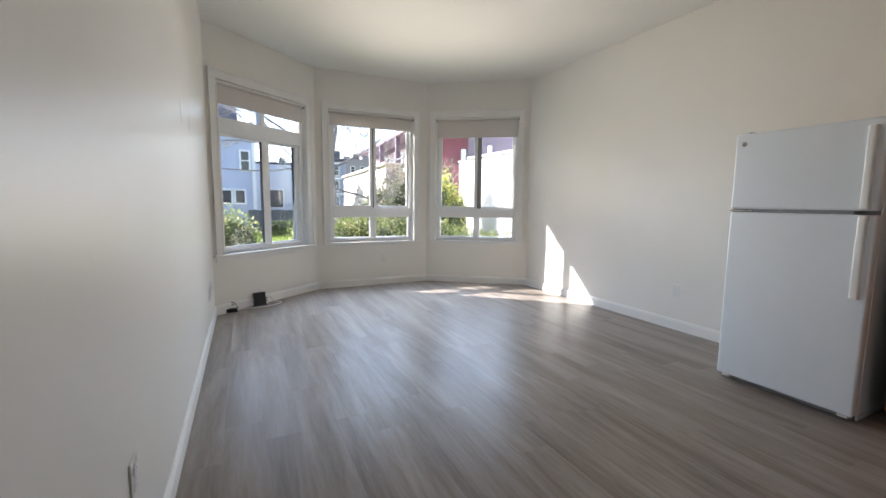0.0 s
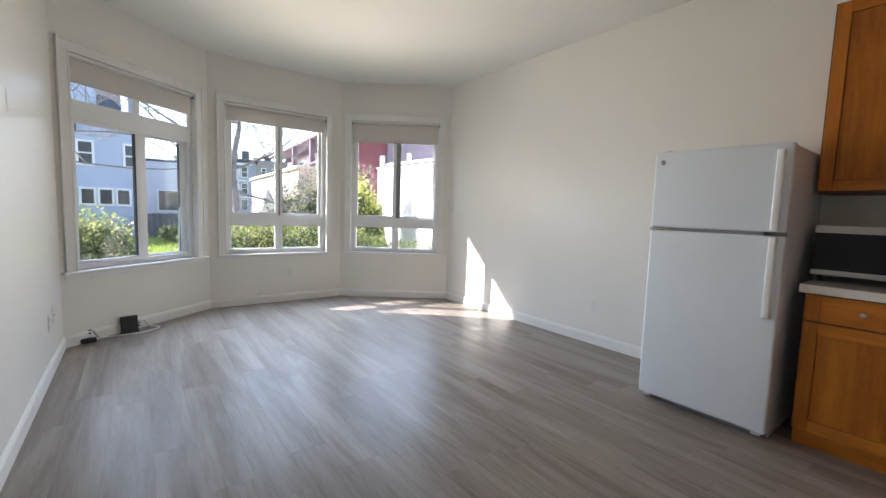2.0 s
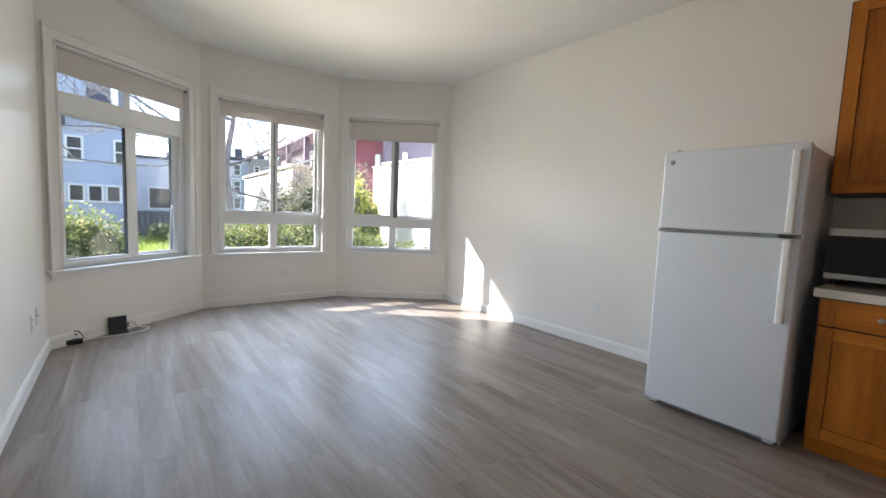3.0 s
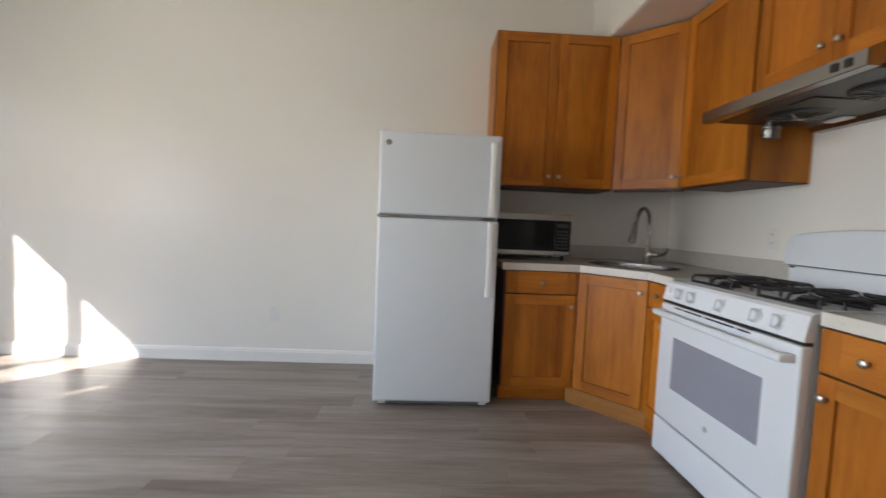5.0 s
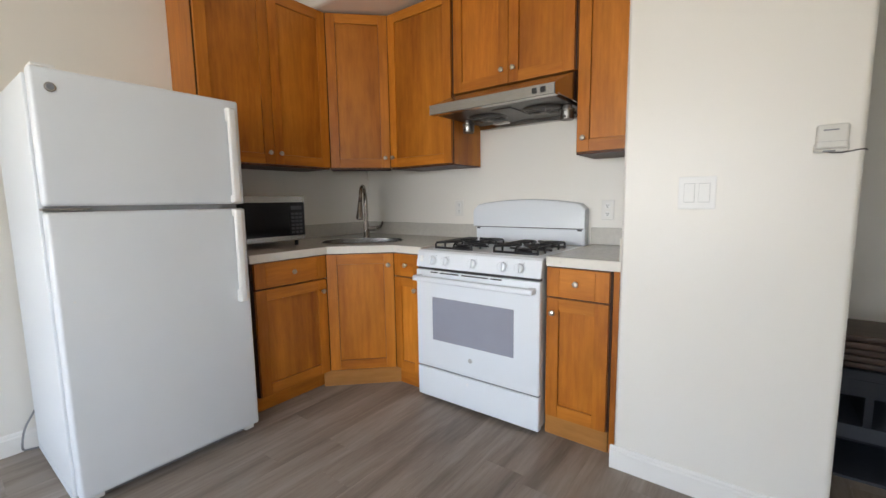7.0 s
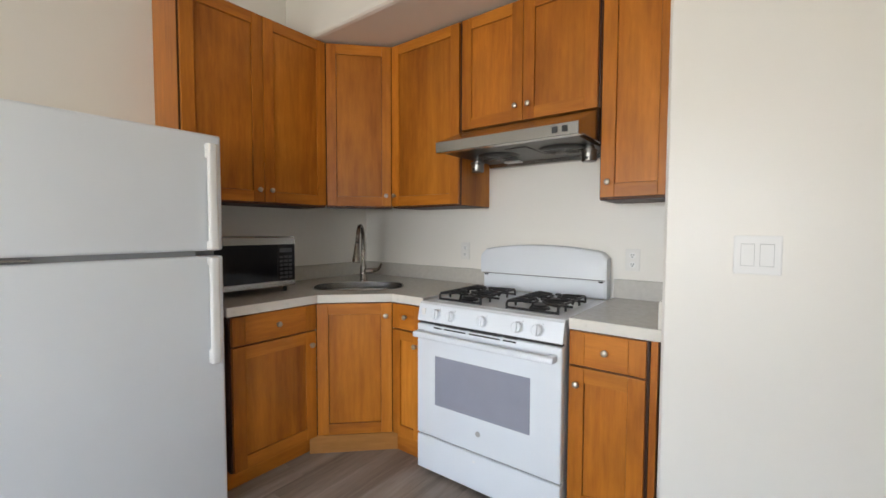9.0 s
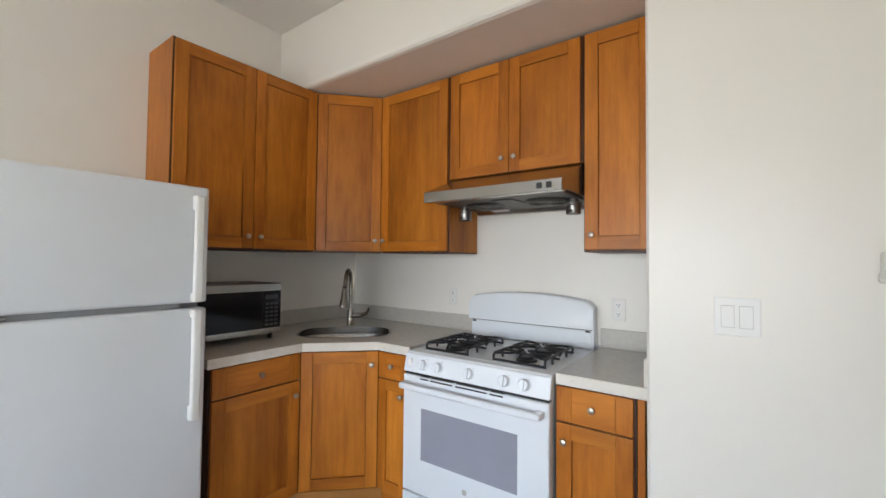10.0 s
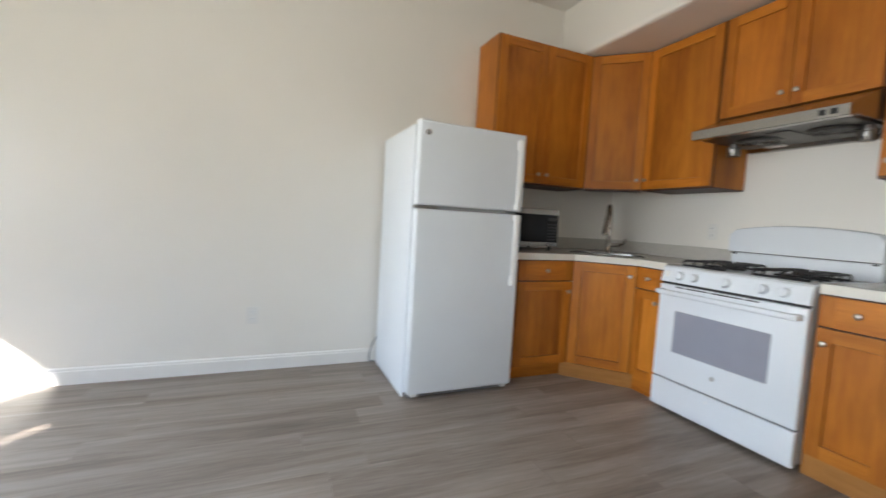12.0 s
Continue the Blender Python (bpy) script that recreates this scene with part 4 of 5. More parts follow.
for x in (-0.024, 0.024):
    # grey inset that paints a thin shadow line around the rocker
    part("rocker_surround", box(x - 0.0176, x + 0.0176, -0.0072, -0.006, -0.0346, 0.0346), GAP_GREY, switch)
    part("rocker", profile_x([(-0.0100, -0.033), (-0.0108, 0.0), (-0.0092, 0.033), (-0.006, 0.033), (-0.006, -0.033)], x - 0.0165, x + 0.0165), PLASTIC, switch)

BEIGE = surface("beige_plastic", (0.70, 0.69, 0.64), 0.45, vary=0.03)
stat = thing("thermostat", pose(0.728, PIER, 1.352, 0, 0, 180) @ Matrix.Scale(0.86, 4), "small beige wall thermostat with a loose wire", "thermostat")
part("housing", box(-0.045, 0.045, -0.034, -0.001, -0.040, 0.048, 0.012, segments=3), BEIGE, stat, smooth=True)
part("base_lip", box(-0.049, 0.049, -0.020, -0.0008, -0.052, -0.018, 0.009, segments=3), BEIGE, stat, smooth=True)
part("dial_slot", box(-0.026, 0.016, -0.0352, -0.033, 0.024, 0.029), GREY_PLASTIC, stat)
part("cover_seam", box(-0.040, 0.040, -0.0346, -0.033, -0.015, -0.0138), GAP_GREY, stat)
part("wire_notch", box(-0.022, 0.012, -0.0206, -0.018, -0.0505, -0.044), GREY_PLASTIC, stat)
part("wire", tube([(-0.01, -0.012, -0.049), (0.01, -0.016, -0.056), (0.05, -0.01, -0.052), (0.08, -0.006, -0.045), (0.094, -0.005, -0.046), (0.1, 0.03, -0.047)], 0.002, smooth=2), CABLE_BLACK, stat, "thin black wire")

# ---- router, cables ----
router = thing("router", pose(0.07, 5.155, 0, 0, 0, 20), "black upright internet router on the floor", "router")
body = part("case", box(-0.065, 0.065, -0.02, 0.02, 0.006, 0.155, 0.006), BLACK_PLASTIC, router)
body.matrix_basis = pose(0, 0, 0, -8, 0, 0)
part("stand", box(-0.07, 0.07, -0.035, 0.035, 0.0, 0.012, 0.004), BLACK_PLASTIC, router)
for z in (0.05, 0.075, 0.1):
    part("plug", box(0.064, 0.08, -0.012, 0.006, z, z + 0.012, 0.002), PLASTIC if z > 0.09 else BLACK_PLASTIC, router)
adapter = tagged(part("power_adapter", box(-0.27, -0.16, 4.945, 4.998, 0.001, 0.042, 0.010), BLACK_PLASTIC), "black power adapter lying on the floor", "adapter")
tagged(part("cable", tube([(0.145, 5.18, 0.1), (0.185, 5.19, 0.098), (0.20, 5.2, 0.05), (0.25, 5.25, 0.01), (0.30, 5.27, 0.007), (0.30, 5.18, 0.007), (0.20, 5.10, 0.007), (0.08, 5.07, 0.006), (-0.05, 5.08, 0.006), (-0.13, 5.06, 0.006), (-0.15, 5.02, 0.012), (-0.165, 4.985, 0.02)], 0.0062, smooth=2), CABLE_WHITE, smooth=True), "white cable looping across the floor", "cable")
tagged(part("cable", tube([(-0.24, 4.985, 0.02), (-0.235, 5.0, 0.06), (-0.215, 4.995, 0.105), (-0.19, 5.01, 0.10), (-0.165, 5.03, 0.04), (-0.145, 5.05, 0.006), (-0.06, 5.1, 0.006), (0.0, 5.13, 0.006)], 0.0042, smooth=2), CABLE_BLACK, smooth=True), "thin black cable from the adapter", "cable")
jack = thing("wall_jack", facet(0, 0.19, -0.016, 0.075), "tiny dark cable jack in the baseboard", "jack")
part("jack_body", box(-0.008, 0.008, -0.008, 0.001, -0.006, 0.008, 0.002), GASKET, jack)

# ---- hall: dark storage shelf behind the pier ----
NAVY = surface("navy_black_board", (0.010, 0.013, 0.02), 0.6, vary=0.15)
GREY_BOARD = surface("grey_board", (0.05, 0.055, 0.07), 0.6, vary=0.1)
WICKER = wood("dark_wicker", [(0.3, (0.03, 0.018, 0.012)), (0.6, (0.085, 0.055, 0.04)), (0.8, (0.15, 0.11, 0.085))], 0.5, (1, 20, 20))
shelf = thing("storage_shelf", pose(0.30, -0.225, 0, 0, 0, 0), "low navy-black storage shelf with open compartments", "shelf")
SHW, SHD = 0.66, 0.36
for x in (0.0, SHW - 0.03):
    part("side_panel", box(x, x + 0.03, -SHD, 0, 0.012, 0.47, 0.002), NAVY, shelf)
part("top_panel", box(0.03, SHW - 0.03, -SHD, 0, 0.43, 0.468, 0.002), NAVY, shelf)
part("front_rail", box(0.03, SHW - 0.03, -0.02, -0.001, 0.36, 0.43, 0.002), NAVY, shelf)
part("shelf_board", box(0.03, SHW - 0.03, -SHD, -0.001, 0.175, 0.235, 0.002), GREY_BOARD, shelf, "grey shelf board")
part("bottom_board", box(-0.01, SHW + 0.01, -SHD, 0.004, 0.0, 0.012, 0.001), GREY_BOARD, shelf)
part("back_panel", box(0.03, SHW - 0.03, -SHD, -SHD + 0.012, 0.012, 0.43), NAVY, shelf)
part("divider", box(0.185, 0.21, -SHD + 0.012, -0.004, 0.235, 0.36), NAVY, shelf)
basket = thing("wicker_tray", pose(0.32, -0.24, 0.471), "flat dark woven wicker tray on the shelf", "tray")
for k in range(5):
    part("weave_band", box(0.004 * (k % 2), 0.62 - 0.004 * (k % 2), -0.32, 0.006 * (k % 2), 0.028 * k, 0.028 * k + 0.025, 0.009), WICKER, basket)

# ---- outdoors ----
EYE0 = Vector((0.139, 0.397, 1.23))


def out(az, d, z=None, el=None):
    """A place d metres off in a compass direction from the room's near end."""
    a = radians(az)
    h = EYE0.z + d * math.tan(radians(el)) if el is not None else z
    return Vector((EYE0.x + d * math.sin(a), EYE0.y + d * math.cos(a), h))


GRASS = surface("garden_ground", (0.12, 0.15, 0.045), 0.9, vary=0.4, scale=1.2, fine=30, bump=0.5)
SIDING_BLUE = surface("blue_grey_siding", (0.43, 0.48, 0.61), 0.7, vary=0.05, scale=1.0)
SIDING_GREY = surface("grey_siding", (0.55, 0.58, 0.64), 0.7, vary=0.06, scale=1.0)
STUCCO_CREAM = surface("cream_stucco", (0.74, 0.68, 0.60), 0.85, vary=0.06, scale=0.6)
STUCCO_WHITE = surface("white_stucco", (0.80, 0.79, 0.77), 0.85, vary=0.04, scale=0.6)
RED_BOARD = surface("red_brown_boards", (0.27, 0.085, 0.115), 0.7, vary=0.1, scale=2.0)
ROOF_DARK = surface("dark_roofing", (0.075, 0.08, 0.10), 0.8, vary=0.15, scale=2.0)
WHITE_PAINT = surface("white_outdoor_paint", (0.78, 0.79, 0.80), 0.5, vary=0.03)
DARK_PANE = surface("dark_window_pane", (0.045, 0.05, 0.06), 0.08, vary=0.2, bump=0.0)
BARK = surface("grey_bark", (0.25, 0.225, 0.235), 0.9, vary=0.3, scale=8, fine=60, bump=0.6)
FENCE = surface("weathered_fence", (0.10, 0.105, 0.115), 0.85, vary=0.2, scale=4)

structure("ground", prism([(-400, 6.2), (400, 6.2), (400, 500), (-400, 500)], GROUND - 0.2, GROUND), GRASS, "uneven green garden lawn", "ground")
structure("ground_under_house", prism([(-400, -300), (400, -300), (400, 6.2), (-400, 6.2)], GROUND - 0.2, GROUND), GRASS, "ground under and behind the house", "ground")


def facade_window(parent, x0, x1, z0, z1, bars=1, frame_w=0.09, y=0.0):
    w = part("window", box(x0 + frame_w, x1 - frame_w, y - 0.03, y - 0.005, z0 + frame_w, z1 - frame_w), DARK_PANE, parent, "dark glazed window")
    for a, b, c, d in ((x0, x0 + frame_w, z0, z1), (x1 - frame_w, x1, z0, z1), (x0 + frame_w, x1 - frame_w, z0, z0 + frame_w), (x0 + frame_w, x1 - frame_w, z1 - frame_w, z1)):
        part("frame", box(a, b, y - 0.09, y - 0.004, c, d, 0.01), WHITE_PAINT, w)
    if bars:
        zm = (z0 + z1) / 2
        part("meeting_rail", box(x0 + frame_w, x1 - frame_w, y - 0.07, y - 0.031, zm - 0.03, zm + 0.03), WHITE_PAINT, w)
    return w


def clapboards(parent, x0, x1, z0, z1, material, step=0.22):
    """Overlapping boards on the face at y = 0."""
    bm = bmesh.new()
    z = z0
    while z < z1 - 0.01:
        top = min(z + step, z1)
        profile_x([(-0.028, z), (-0.004, top), (0.0, top), (0.0, z)], x0, x1, bm)
        z += step
    return tagged(part("siding", bm, material, parent), kind="stuff")


# blue-grey house seen beyond the hedge
D = 23.0
p = out(1.0, D, 0)
house = thing("house", pose(p.x, p.y, GROUND, 0, 0, 2), "two-storey blue-grey clapboard house with white windows", "house")
part("wall", box(-9.5, 0, 0.001, 8, 0, 5.0), SIDING_BLUE, house)
clapboards(house, -9.5, 0, 0, 5.0, SIDING_BLUE)
part("roof", profile_x([(-0.35, 4.95), (-0.35, 5.1), (4, 7.6), (8.3, 5.1), (8.3, 4.95)], -9.8, -0.7), ROOF_DARK, house)
part("corner_board", box(-0.14, 0.02, -0.05, 0.0, 0, 5.0), WHITE_PAINT, house)
facade_window(house, -2.26, -1.66, 2.96, 4.03)
facade_window(house, -0.72, -0.2, 2.96, 4.03)
for k in range(4):
    facade_window(house, -2.82 + 0.6 * k, -2.25 + 0.6 * k, 1.31, 2.09, 0)
part("dormer", box(-3.1, -1.55, -0.2, 2, 5.15, 6.6), SIDING_BLUE, house, "blue dormer above the eave")
part("chimney_vent", box(-3.0, -2.2, -0.4, -0.05, 4.35, 4.75, 0.05), ROOF_DARK, house)

# lower flat-roofed grey building behind
p = out(1.1, 30, 0)
annex = thing("apartment_building", pose(p.x, p.y, GROUND, 0, 0, -2), "low flat-roofed grey building", "building")
part("wall", box(0, 5.0, 0.001, 6, 0, 3.95), SIDING_GREY, annex)
part("parapet", box(-0.1, 5.1, -0.08, 6, 3.95, 4.1, 0.02), ROOF_DARK, annex)
facade_window(annex, 0.55, 1.75, 1.0, 2.32, 0)
for x in (1.5, 2.3):
    part("roof_vent", box(x, x + 0.4, 0.5, 0.9, 4.1, 4.45, 0.03), ROOF_DARK, annex)

# board fence at the back of the lawn
p = out(0.0, 22.3, 0)
fence = thing("fence", pose(p.x, p.y, GROUND), "weathered grey board fence behind the lawn", "fence")
for k in range(24):
    part("board", box(0.21 * k, 0.21 * k + 0.2, 0, 0.02, 0.02, 1.05 + 0.015 * math.sin(k * 2.3), 0.003), FENCE, fence)
for z in (0.3, 0.85):
    part("rail", box(0, 5.05, 0.021, 0.06, z, z + 0.09), FENCE, fence)

# grey three-storey bay-fronted house far off
p = out(9.3, 75, 0)
vic = thing("house", pose(p.x, p.y, GROUND - 3, 0, 0, -9), "tall grey three-storey house with bay windows", "house")
LILAC = surface("lilac_grey_siding", (0.36, 0.345, 0.42), 0.7, vary=0.06, scale=1.0)
part("wall", box(-3.0, 4.2, 0.001, 9, 0, 11.5), LILAC, vic)
part("cornice", box(-3.2, 4.5, -0.5, 9, 11.5, 11.9, 0.08), ROOF_DARK, vic)
part("bay", prism([(0.2, 0), (0.7, -0.9), (3.0, -0.9), (3.5, 0)], 0, 11.3), LILAC, vic)
for k in range(3):
    z = 3.75 + 2.62 * k
    for x in (0.8, 1.95):
        facade_window(vic, x, x + 1.0, z, z + 1.75, 1, 0.1, -0.9)
    part("band", box(0.15, 3.55, -1.0, -0.88, z + 2.0, z + 2.2), WHITE_PAINT, vic)
p = out(12.0, 95, 0)
rows = thing("apartment_building", pose(p.x, p.y, GROUND, 0, 0, -12), "distant brown-grey apartment roofs", "building")
DULL = surface("dull_brown_wall", (0.30, 0.26, 0.25), 0.8)
part("wall", box(-7, 12, 0, 8, 0, 11.0), DULL, rows)
for k in range(8):
    part("roof_block", box(-6 + 2.1 * k, -4.6 + 2.1 * k, 0.5, 3, 11.0, 11.6 + 0.55 * (k % 3)), DULL if k % 2 else ROOF_DARK, rows)
for k in range(7):
    facade_window(rows, -4.5 + 2.1 * k, -3.5 + 2.1 * k, 8.0, 9.4, 1, 0.12)

# cream flank wall running up to the pinkish house with deep eaves
def between(az0, d0, az1, d1):
    """The pose of a facade that runs from one place to the other, and its length."""
    a, b = out(az0, d0, 0), out(az1, d1, 0)
    return pose(a.x, a.y, GROUND, 0, 0, math.degrees(math.atan2(b.y - a.y, b.x - a.x))), (b - a).length


m, L = between(12.0, 27, 17.5, 17.0)
flank = thing("house", m, "low cream stucco garden house in full sun", "house")
part("wall", box(0, L, 0.001, 4, 0, 3.0), STUCCO_CREAM, flank)
part("coping", box(-0.1, L + 0.1, -0.12, 4, 3.001, 3.12, 0.02), STUCCO_CREAM, flank)
facade_window(flank, L * 0.72, L * 0.72 + 0.9, 1.5, 2.5, 0)

# plum of the eave boards, dark enough to hold the eaves' shade too
EAVE = surface("plum_boards_and_eave_shade", (0.17, 0.125, 0.165), 0.8, vary=0.1)
PINK = surface("pinkish_stucco", (0.76, 0.65, 0.64), 0.85, vary=0.05, scale=0.7)
m, L = between(14.9, 26.5, 21.6, 16.6)
m = m @ pose(0, 0.6, 0)
pink = thing("house", m, "pinkish stucco house with dark deep eaves and a balcony", "house")
part("wall", box(0, L, 0.001, 6, 0, 4.45), PINK, pink)
part("roof", profile_x([(-0.85, 4.42), (-0.85, 4.56), (3.0, 5.3), (6.5, 4.56), (6.5, 4.42)], -0.8, L + 0.6), ROOF_DARK, pink)
part("fascia", box(-0.8, L + 0.6, -0.90, -0.851, 4.38, 4.58), EAVE, pink)
part("soffit", box(0, L, -0.85, 0.0, 4.36, 4.415), EAVE, pink)
# the shade that the eaves throw on the wall, built as a dark band
part("upper_band", box(0, L, -0.05, 0.0, 4.12, 4.355), EAVE, pink, "plum band of painted shade under the eaves")
for k in range(5):
    facade_window(pink, 1.2 + 2.1 * k, 2.3 + 2.1 * k, 3.15, 3.94, 0)
part("balcony_slab", box(0.4, L, -1.0, -0.02, 2.75, 2.9, 0.02), STUCCO_CREAM, pink)
for k in range(int((L - 0.5) / 0.4)):
    part("baluster", box(0.45 + 0.4 * k, 0.49 + 0.4 * k, -0.98, -0.94, 2.9, 3.3), FENCE, pink)
part("balcony_rail", box(0.4, L, -1.0, -0.92, 3.3, 3.36), FENCE, pink)
for x in (L * 0.5, L * 0.8):
    part("post", box(x, x + 0.2, -0.9, -0.7, 2.9, 4.355), EAVE, pink)

# red-brown boarded house behind the white wall, its far half in slate grey
SLATE = surface("slate_purple_boards", (0.20, 0.17, 0.22), 0.7, vary=0.08, scale=2.0)
m, L = between(22.6, 15.6, 38.0, 14.2)
red = thing("house", m, "red-brown boarded house with a slate grey bay and white lamps", "house")
part("wall", box(0, L * 0.46, 0.001, 7, 0, 3.98), RED_BOARD, red)
part("grey_wall", box(L * 0.46 + 0.01, L * 0.93, -0.3, 7, 0, 3.98), SLATE, red, "slate grey boarded bay")
part("roof", box(-0.4, L * 0.93 + 0.1, -0.5, 7.4, 3.981, 4.17, 0.03), SIDING_GREY, red, "pale grey roof edge")
part("skylight", box(L * 0.40, L * 0.40 + 0.75, 0.6, 1.5, 4.171, 4.42, 0.05), ROOF_DARK, red)
part("wall_lamp", box(L * 0.385, L * 0.385 + 0.2, -0.2, -0.03, 3.0, 3.42, 0.03), WHITE_PAINT, red, "white wall lamp")
part("wall_lamp", box(L * 0.64, L * 0.64 + 0.13, -0.46, -0.301, 3.2, 3.46, 0.03), WHITE_PAINT, red, "white wall lamp")

# sunlit white wall of the house next door
white = thing("house", pose(6.35, 11.6, GROUND, 0, 0, -86), "white stucco side wall of a neighbouring house", "house")
part("wall", box(0, 6.5, 0.001, 3, 0, 2.85), STUCCO_WHITE, white)
part("coping", box(-0.04, 6.5, -0.05, 3, 2.851, 2.93, 0.02), WHITE_PAINT, white)
part("upper_wall", box(2.3, 6.5, 0.05, 3, 2.931, 5.4), STUCCO_WHITE, white)
for x in (2.3, 4.4):
    part("pilaster", box(x, x + 0.25, -0.06, 0.0, 0, 2.84, 0.02), STUCCO_WHITE, white)

# low white garden wall in front of the red-brown house
m, L = between(27.7, 13.2, 31.6, 12.6)
low = thing("garden_wall", m, "low white stucco garden wall beside the shrubs", "wall")
part("wall", box(0, L, 0.001, 0.2, 0, 2.78), STUCCO_WHITE, low)
part("coping", box(-0.03, L, -0.03, 0.23, 2.781, 2.84, 0.015), WHITE_PAINT, low)

# unseen sun blocker in the form of a tall house, added to shade the left-hand window
near = thing("house", pose(-1.429, 7.515, GROUND, 0, 0, 48.2), "unseen blue-grey house block added to shade the left window", "house")
part("wall", box(-8.5, 0, 0, 7, 0, 8.4), SIDING_BLUE, near)
part("roof", profile_x([(-0.3, 8.38), (-0.3, 8.5), (3.5, 10.3), (7.3, 8.5), (7.3, 8.38)], -8.6, 0.0), ROOF_DARK, near)


# ---- plants ----
def leaf_cloud(name, blobs, count, size, material, seed, parent=None):
    """Small folded leaves scattered through and over a set of ellipsoids (centre, radii)."""
    rng = np.random.default_rng(seed)
    vol = np.array([r[0] * r[1] + r[1] * r[2] + r[0] * r[2] for _, r in blobs])
    pick = rng.choice(len(blobs), count, p=vol / vol.sum())
    verts, faces = [], []
    for k in pick:
        c, r = blobs[k]
        d = rng.normal(size=3)
        d /= np.linalg.norm(d)
        q = np.array(c) + d * np.array(r) * rng.uniform(0.66, 1.18)
        if q[2] < GROUND:
            continue
        u = rng.normal(size=3)
        u /= np.linalg.norm(u)
        v = np.cross(u, rng.normal(size=3))
        v /= np.linalg.norm(v)
        s = size * rng.uniform(0.6, 1.3)
        n = len(verts)
        verts += [q - u * s, q + v * s * 0.45, q + u * s, q - v * s * 0.45]
        faces.append((n, n + 1, n + 2, n + 3))
    me = bpy.data.meshes.new(name)
    me.from_pydata([tuple(map(float, p)) for p in verts], [], faces)
    me.materials.append(material)
    ob = new(name, me)
    ob.parent = parent
    return ob


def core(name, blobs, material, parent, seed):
    """Dark uneven inner mass behind the leaves: twigs and the shade among them, as one solid."""
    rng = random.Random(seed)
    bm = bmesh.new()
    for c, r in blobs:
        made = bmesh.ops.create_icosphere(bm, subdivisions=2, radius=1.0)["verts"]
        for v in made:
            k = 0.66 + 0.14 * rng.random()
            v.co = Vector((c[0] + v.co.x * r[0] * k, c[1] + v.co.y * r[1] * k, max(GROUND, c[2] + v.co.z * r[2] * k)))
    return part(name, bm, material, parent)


# twig colour darkened for the shade inside the shrubs
TWIGS = surface("shaded_twigs", (0.07, 0.085, 0.035), 0.9, vary=0.5, scale=9, fine=60, bump=0.6)
LEAF_HEDGE = leaf_material("hedge_leaves", [(0.0, (0.10, 0.14, 0.045)), (0.4, (0.20, 0.27, 0.08)), (0.7, (0.38, 0.42, 0.14)), (0.93, (0.66, 0.60, 0.34))])
LEAF_DARK = leaf_material("dark_shrub_leaves", [(0.0, (0.10, 0.12, 0.085)), (0.6, (0.24, 0.25, 0.17)), (0.95, (0.50, 0.44, 0.36))])
LEAF_YELLOW = leaf_material("yellow_green_leaves", [(0.0, (0.30, 0.34, 0.06)), (0.5, (0.55, 0.57, 0.13)), (0.95, (0.80, 0.75, 0.28))])
BLADE = leaf_material("grass_blades", [(0.0, (0.162, 0.257, 0.041)), (0.5, (0.311, 0.446, 0.081)), (0.95, (0.567, 0.567, 0.176))])


def shrub(name, label, blobs, count, size, material, seed):
    s = thing(name, pose(0, 0, 0), label, "bush")
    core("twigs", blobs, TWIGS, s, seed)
    tagged(leaf_cloud("leaves", blobs, count, size, material, seed, s), kind="stuff")
    return s


def along(az0, az1, d0, d1, el0, el1, n, wide, seed):
    rng = random.Random(seed)
    made = []
    for k in range(n):
        u = k / max(1, n - 1)
        d = d0 + (d1 - d0) * u
        p = out(az0 + (az1 - az0) * u, d + rng.uniform(-0.3, 0.3), el=el0 + (el1 - el0) * u)
        top = p.z + rng.uniform(-0.12, 0.08)
        h = (top - GROUND) / 2
        made.append(((p.x, p.y, GROUND + h), (wide * rng.uniform(0.8, 1.2), wide * rng.uniform(0.8, 1.1), h)))
    return made


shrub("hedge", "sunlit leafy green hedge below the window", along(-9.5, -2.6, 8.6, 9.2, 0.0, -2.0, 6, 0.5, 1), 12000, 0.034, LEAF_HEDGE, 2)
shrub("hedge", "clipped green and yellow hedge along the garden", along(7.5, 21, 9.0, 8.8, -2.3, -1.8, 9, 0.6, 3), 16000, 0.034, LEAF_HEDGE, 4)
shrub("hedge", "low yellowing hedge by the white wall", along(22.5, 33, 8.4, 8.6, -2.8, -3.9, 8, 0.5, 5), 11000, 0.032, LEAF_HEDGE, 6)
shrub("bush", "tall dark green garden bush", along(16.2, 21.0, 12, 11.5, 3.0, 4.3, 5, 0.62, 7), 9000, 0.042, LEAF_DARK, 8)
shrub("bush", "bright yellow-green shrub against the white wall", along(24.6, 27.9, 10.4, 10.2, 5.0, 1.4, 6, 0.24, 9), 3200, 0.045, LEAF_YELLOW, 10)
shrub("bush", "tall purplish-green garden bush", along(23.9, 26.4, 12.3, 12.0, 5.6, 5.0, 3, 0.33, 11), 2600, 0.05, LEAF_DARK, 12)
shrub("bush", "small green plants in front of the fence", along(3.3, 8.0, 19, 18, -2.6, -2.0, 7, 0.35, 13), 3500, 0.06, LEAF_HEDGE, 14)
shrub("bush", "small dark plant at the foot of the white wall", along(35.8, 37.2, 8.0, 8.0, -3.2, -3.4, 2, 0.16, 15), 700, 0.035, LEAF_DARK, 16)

rng = np.random.default_rng(21)
verts, faces = [], []
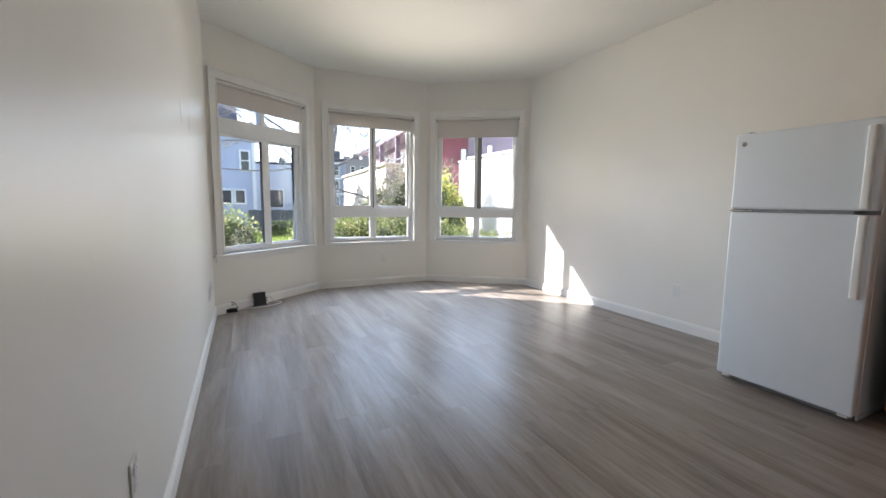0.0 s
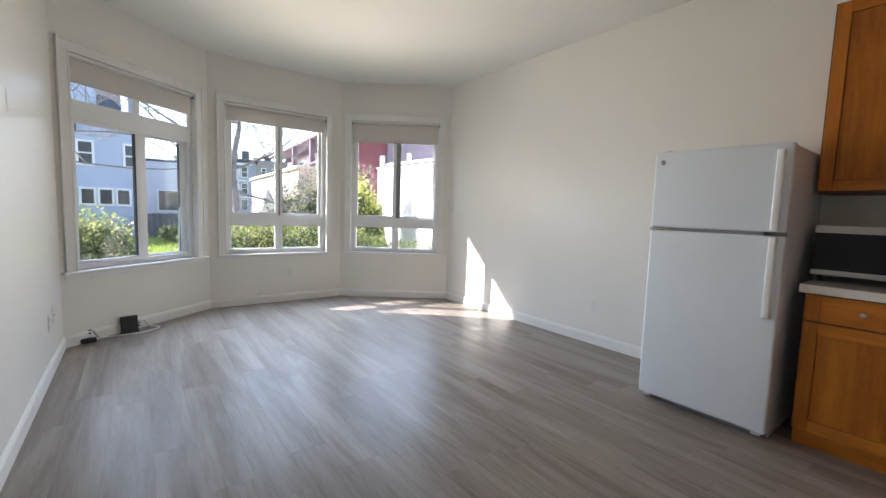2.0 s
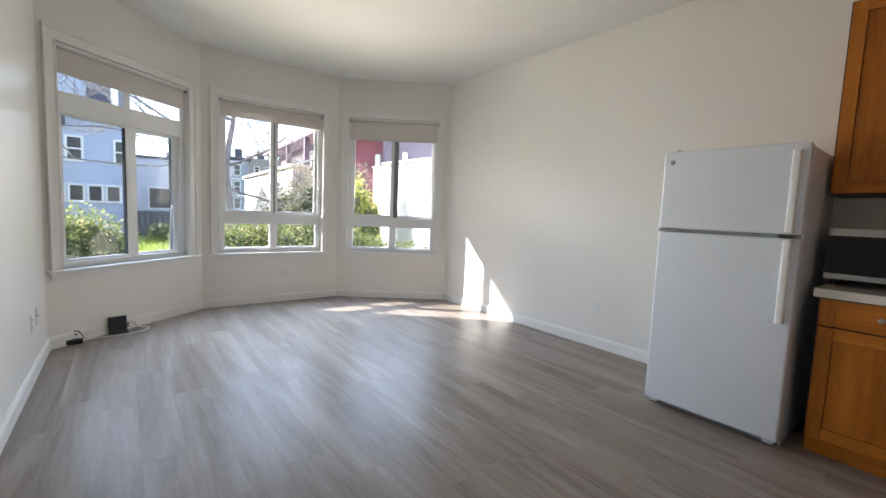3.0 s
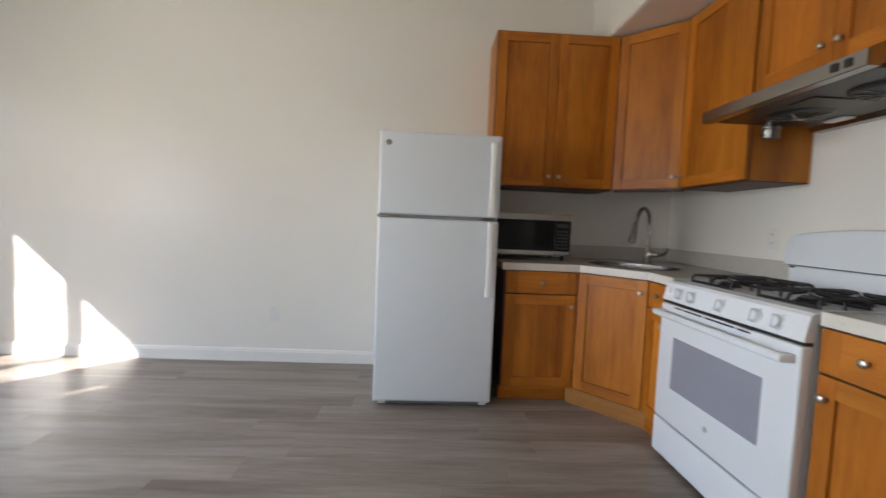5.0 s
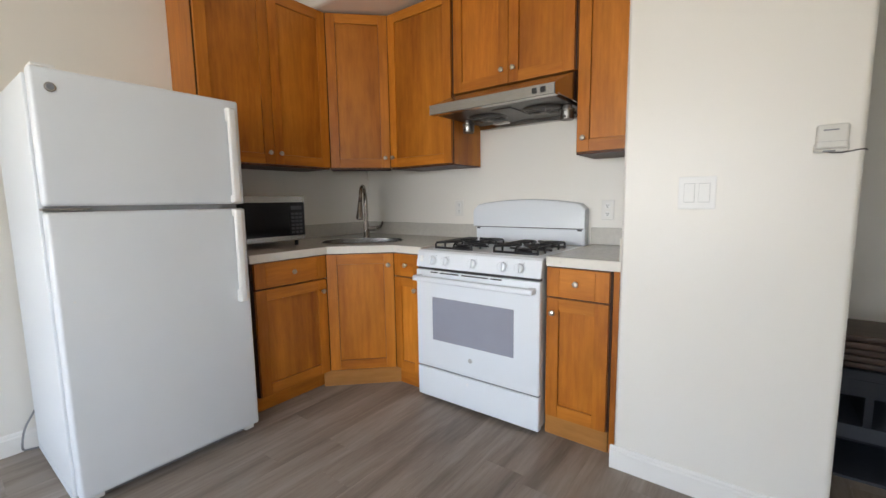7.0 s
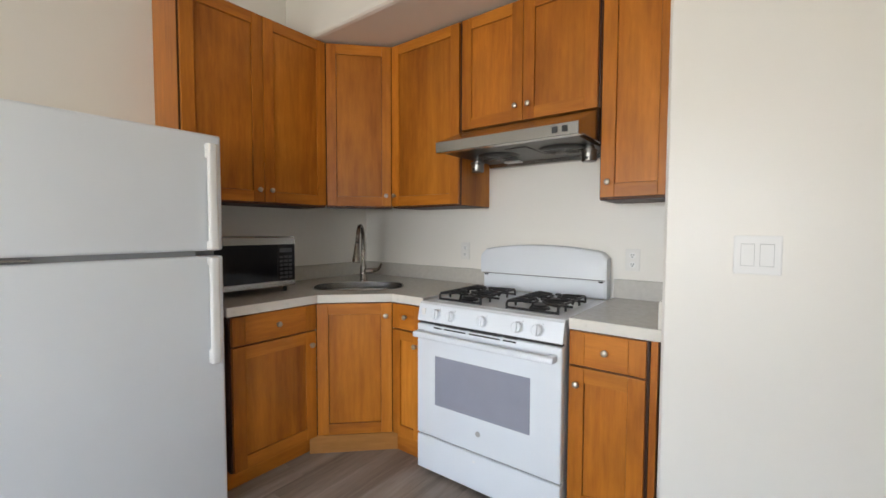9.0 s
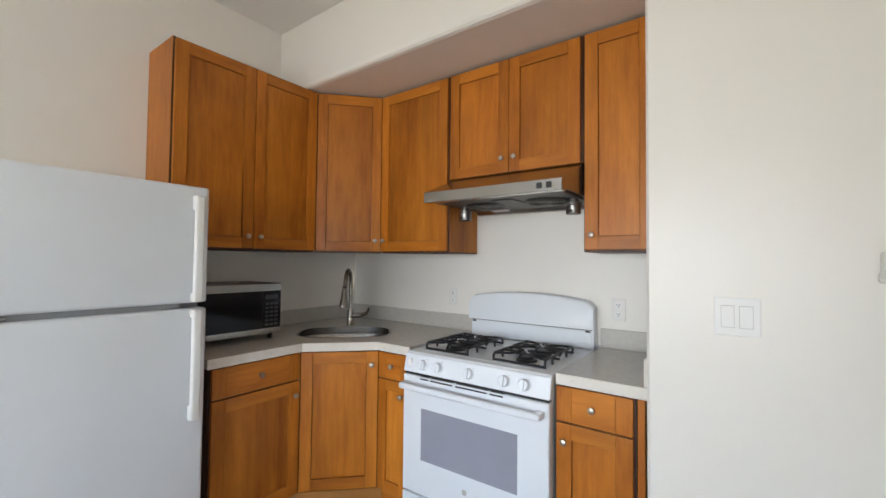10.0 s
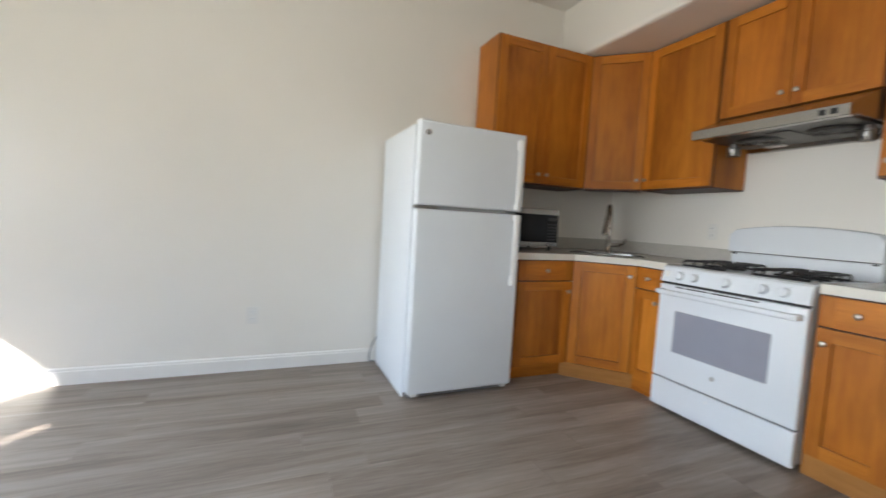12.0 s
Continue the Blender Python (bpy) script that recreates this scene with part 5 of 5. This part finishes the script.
for _ in range(14000):
    q = out(rng.uniform(-4, 10), rng.uniform(10, 21), GROUND)
    a, h, w = rng.uniform(0, 6.28), rng.uniform(0.05, 0.16), rng.uniform(0.006, 0.014)
    n = len(verts)
    lean = Vector((rng.normal() * 0.05, rng.normal() * 0.05, h))
    side = Vector((math.cos(a) * w, math.sin(a) * w, 0))
    verts += [tuple(q - side), tuple(q + side), tuple(q + lean)]
    faces.append((n, n + 1, n + 2))
me = bpy.data.meshes.new("grass")
me.from_pydata(verts, [], faces)
me.materials.append(BLADE)
tagged(new("grass", me), "long bright green lawn grass", "grass", kind="stuff")


def bare_tree(base, lean, height, seed, label):
    """A leafless tree: forked trunk, limbs and several orders of twigs."""
    rng = random.Random(seed)
    t = thing("tree", pose(*base), label, "tree")
    trunk_top = Vector((lean[0], lean[1], height))
    pts = [Vector((0, 0, 0)), Vector((-0.05, 0, height * 0.46)), Vector((-0.14, 0, height * 0.7)), trunk_top]
    part("trunk", tube(pts, [0.11, 0.08, 0.065, 0.05], n=10, smooth=1), BARK, t, smooth=True)
    limbs = bmesh.new()

    def grow(p, d, length, r, depth):
        n = 5
        path, q = [p], p
        for _ in range(n):
            d = (d + Vector((rng.uniform(-1, 1), rng.uniform(-1, 1), rng.uniform(-0.7, 0.8))) * 0.34).normalized()
            q = q + d * (length / n)
            path.append(q)
        tube(path, [max(r, 0.006), max(r * 0.5, 0.0038)], limbs, 4 if depth > 1 else 7)
        if depth < 5:
            for _ in range(rng.choice((3, 3, 4))):
                k = rng.randint(2, n)
                side = Vector((rng.uniform(-1, 1), rng.uniform(-1, 1), rng.uniform(-0.25, 0.7)))
                grow(path[k], (d * 0.7 + side).normalized(), length * rng.uniform(0.5, 0.8), r * 0.55, depth + 1)

    for start, d, length, r in (
            (pts[3], Vector((-0.3, 0.1, 0.9)), 2.2, 0.08), (pts[3], Vector((0.5, -0.1, 0.7)), 1.8, 0.06),
            (pts[2], Vector((-0.95, -0.1, 0.35)), 3.1, 0.07), (pts[2] + Vector((0, 0, 0.25)), Vector((-0.9, 0.2, 0.6)), 2.6, 0.06),
            (pts[2], Vector((0.95, -0.05, 0.12)), 1.5, 0.075), (pts[1] + Vector((-0.03, 0, 0.35)), Vector((0.95, -0.1, -0.25)), 1.3, 0.075),
            (pts[3], Vector((-0.95, -0.1, 0.1)), 3.4, 0.05), (pts[2] + Vector((0.02, 0, 0.4)), Vector((-0.95, 0.15, 0.25)), 3.5, 0.05), (pts[1], Vector((-0.95, -0.1, 0.3)), 3.0, 0.045),
            (Vector((-0.05, 0, height * 0.45)), Vector((-0.9, 0.0, 0.45)), 2.4, 0.055), (pts[2], Vector((-0.95, -0.3, 0.05)), 3.2, 0.05),
            (pts[3], Vector((-0.9, -0.2, 0.30)), 3.3, 0.055), (pts[3], Vector((0.2, 0.3, 1.0)), 2.0, 0.06)):
        grow(start, d.normalized(), length, r * 0.42, 1)
    part("limbs", limbs, BARK, t)
    return t


p = out(10.5, 10.3, GROUND)
bare_tree(p, (0.03, 0, 0), 3.3, 5, "leafless grey-barked garden tree with spreading branches")

# ---- floor boards, each one its own piece ----
floor = structure("floor", prism([(LEFT - 0.02, -1.3), (1.38, -1.3), (1.38, BACK - 0.02), (RIGHT + 0.02, BACK - 0.02), (RIGHT + 0.02, BAY[3][1]), (BAY[2][0], BAY[2][1] + 0.02), (BAY[1][0], BAY[1][1] + 0.02), (LEFT - 0.02, BAY[0][1])], -0.1, -0.006), SUBFLOOR, "grey-brown wood-look vinyl plank floor", "floor")
PW, PL, GAP = 0.182, 1.22, 0.0003


def plank_mesh(x0, x1, y0, y1):
    bm = bmesh.new()
    b = 0.0005
    lo = [(x0, y0), (x1, y0), (x1, y1), (x0, y1)]
    hi = [(x0 + b, y0 + b), (x1 - b, y0 + b), (x1 - b, y1 - b), (x0 + b, y1 - b)]
    base = [bm.verts.new((x, y, -0.0058)) for x, y in lo]
    edge = [bm.verts.new((x, y, -0.0004)) for x, y in lo]
    top = [bm.verts.new((x, y, 0.0)) for x, y in hi]
    for r, s in ((base, edge), (edge, top)):
        for k in range(4):
            bm.faces.new((r[k], r[(k + 1) % 4], s[(k + 1) % 4], s[k]))
    bm.faces.new(top)
    return bm


shared = {}
rng = random.Random(8)
x = LEFT - 0.01
while x < RIGHT:
    x1 = min(x + PW, RIGHT + 0.01)
    y = -1.28 - rng.random() * PL
    while y < BAY[1][1]:
        y1 = y + PL
        ya, yb = max(y, -1.28 if x1 < 1.4 else BACK - 0.01), min(y1, BAY[1][1] + 0.01)
        cut = []
        for i in (0, 2):
            m = facet(i, 0, 0.008)
            n, o = (m.to_3x3() @ Vector((0, 1, 0))), m.translation
            if any((Vector((cx, cy, 0)) - o).dot(n) > 0 for cx in (x, x1) for cy in (ya, yb)):
                cut.append((o, n))
        if yb - ya > 0.02:
            full = not cut and abs(yb - ya - PL) < 1e-6 and abs(x1 - x - PW) < 1e-6
            if full and "full" in shared:
                ob = new("plank", shared["full"])
            else:
                w, l = x1 - x - GAP, yb - ya - GAP
                bm = plank_mesh(-w / 2, w / 2, -l / 2, l / 2)
                centre = Vector(((x + x1) / 2, (ya + yb) / 2, 0))
                for o, n in cut:
                    bmesh.ops.bisect_plane(bm, geom=bm.verts[:] + bm.edges[:] + bm.faces[:], plane_co=o - centre, plane_no=n, clear_outer=True)
                if not bm.faces:
                    bm.free()
                    y = y1
                    continue
                ob = part("plank", bm, PLANK)
                if full:
                    shared["full"] = ob.data
            ob.parent = floor
            ob.location = ((x + x1) / 2, (ya + yb) / 2, 0)
        y = y1
    x += PW
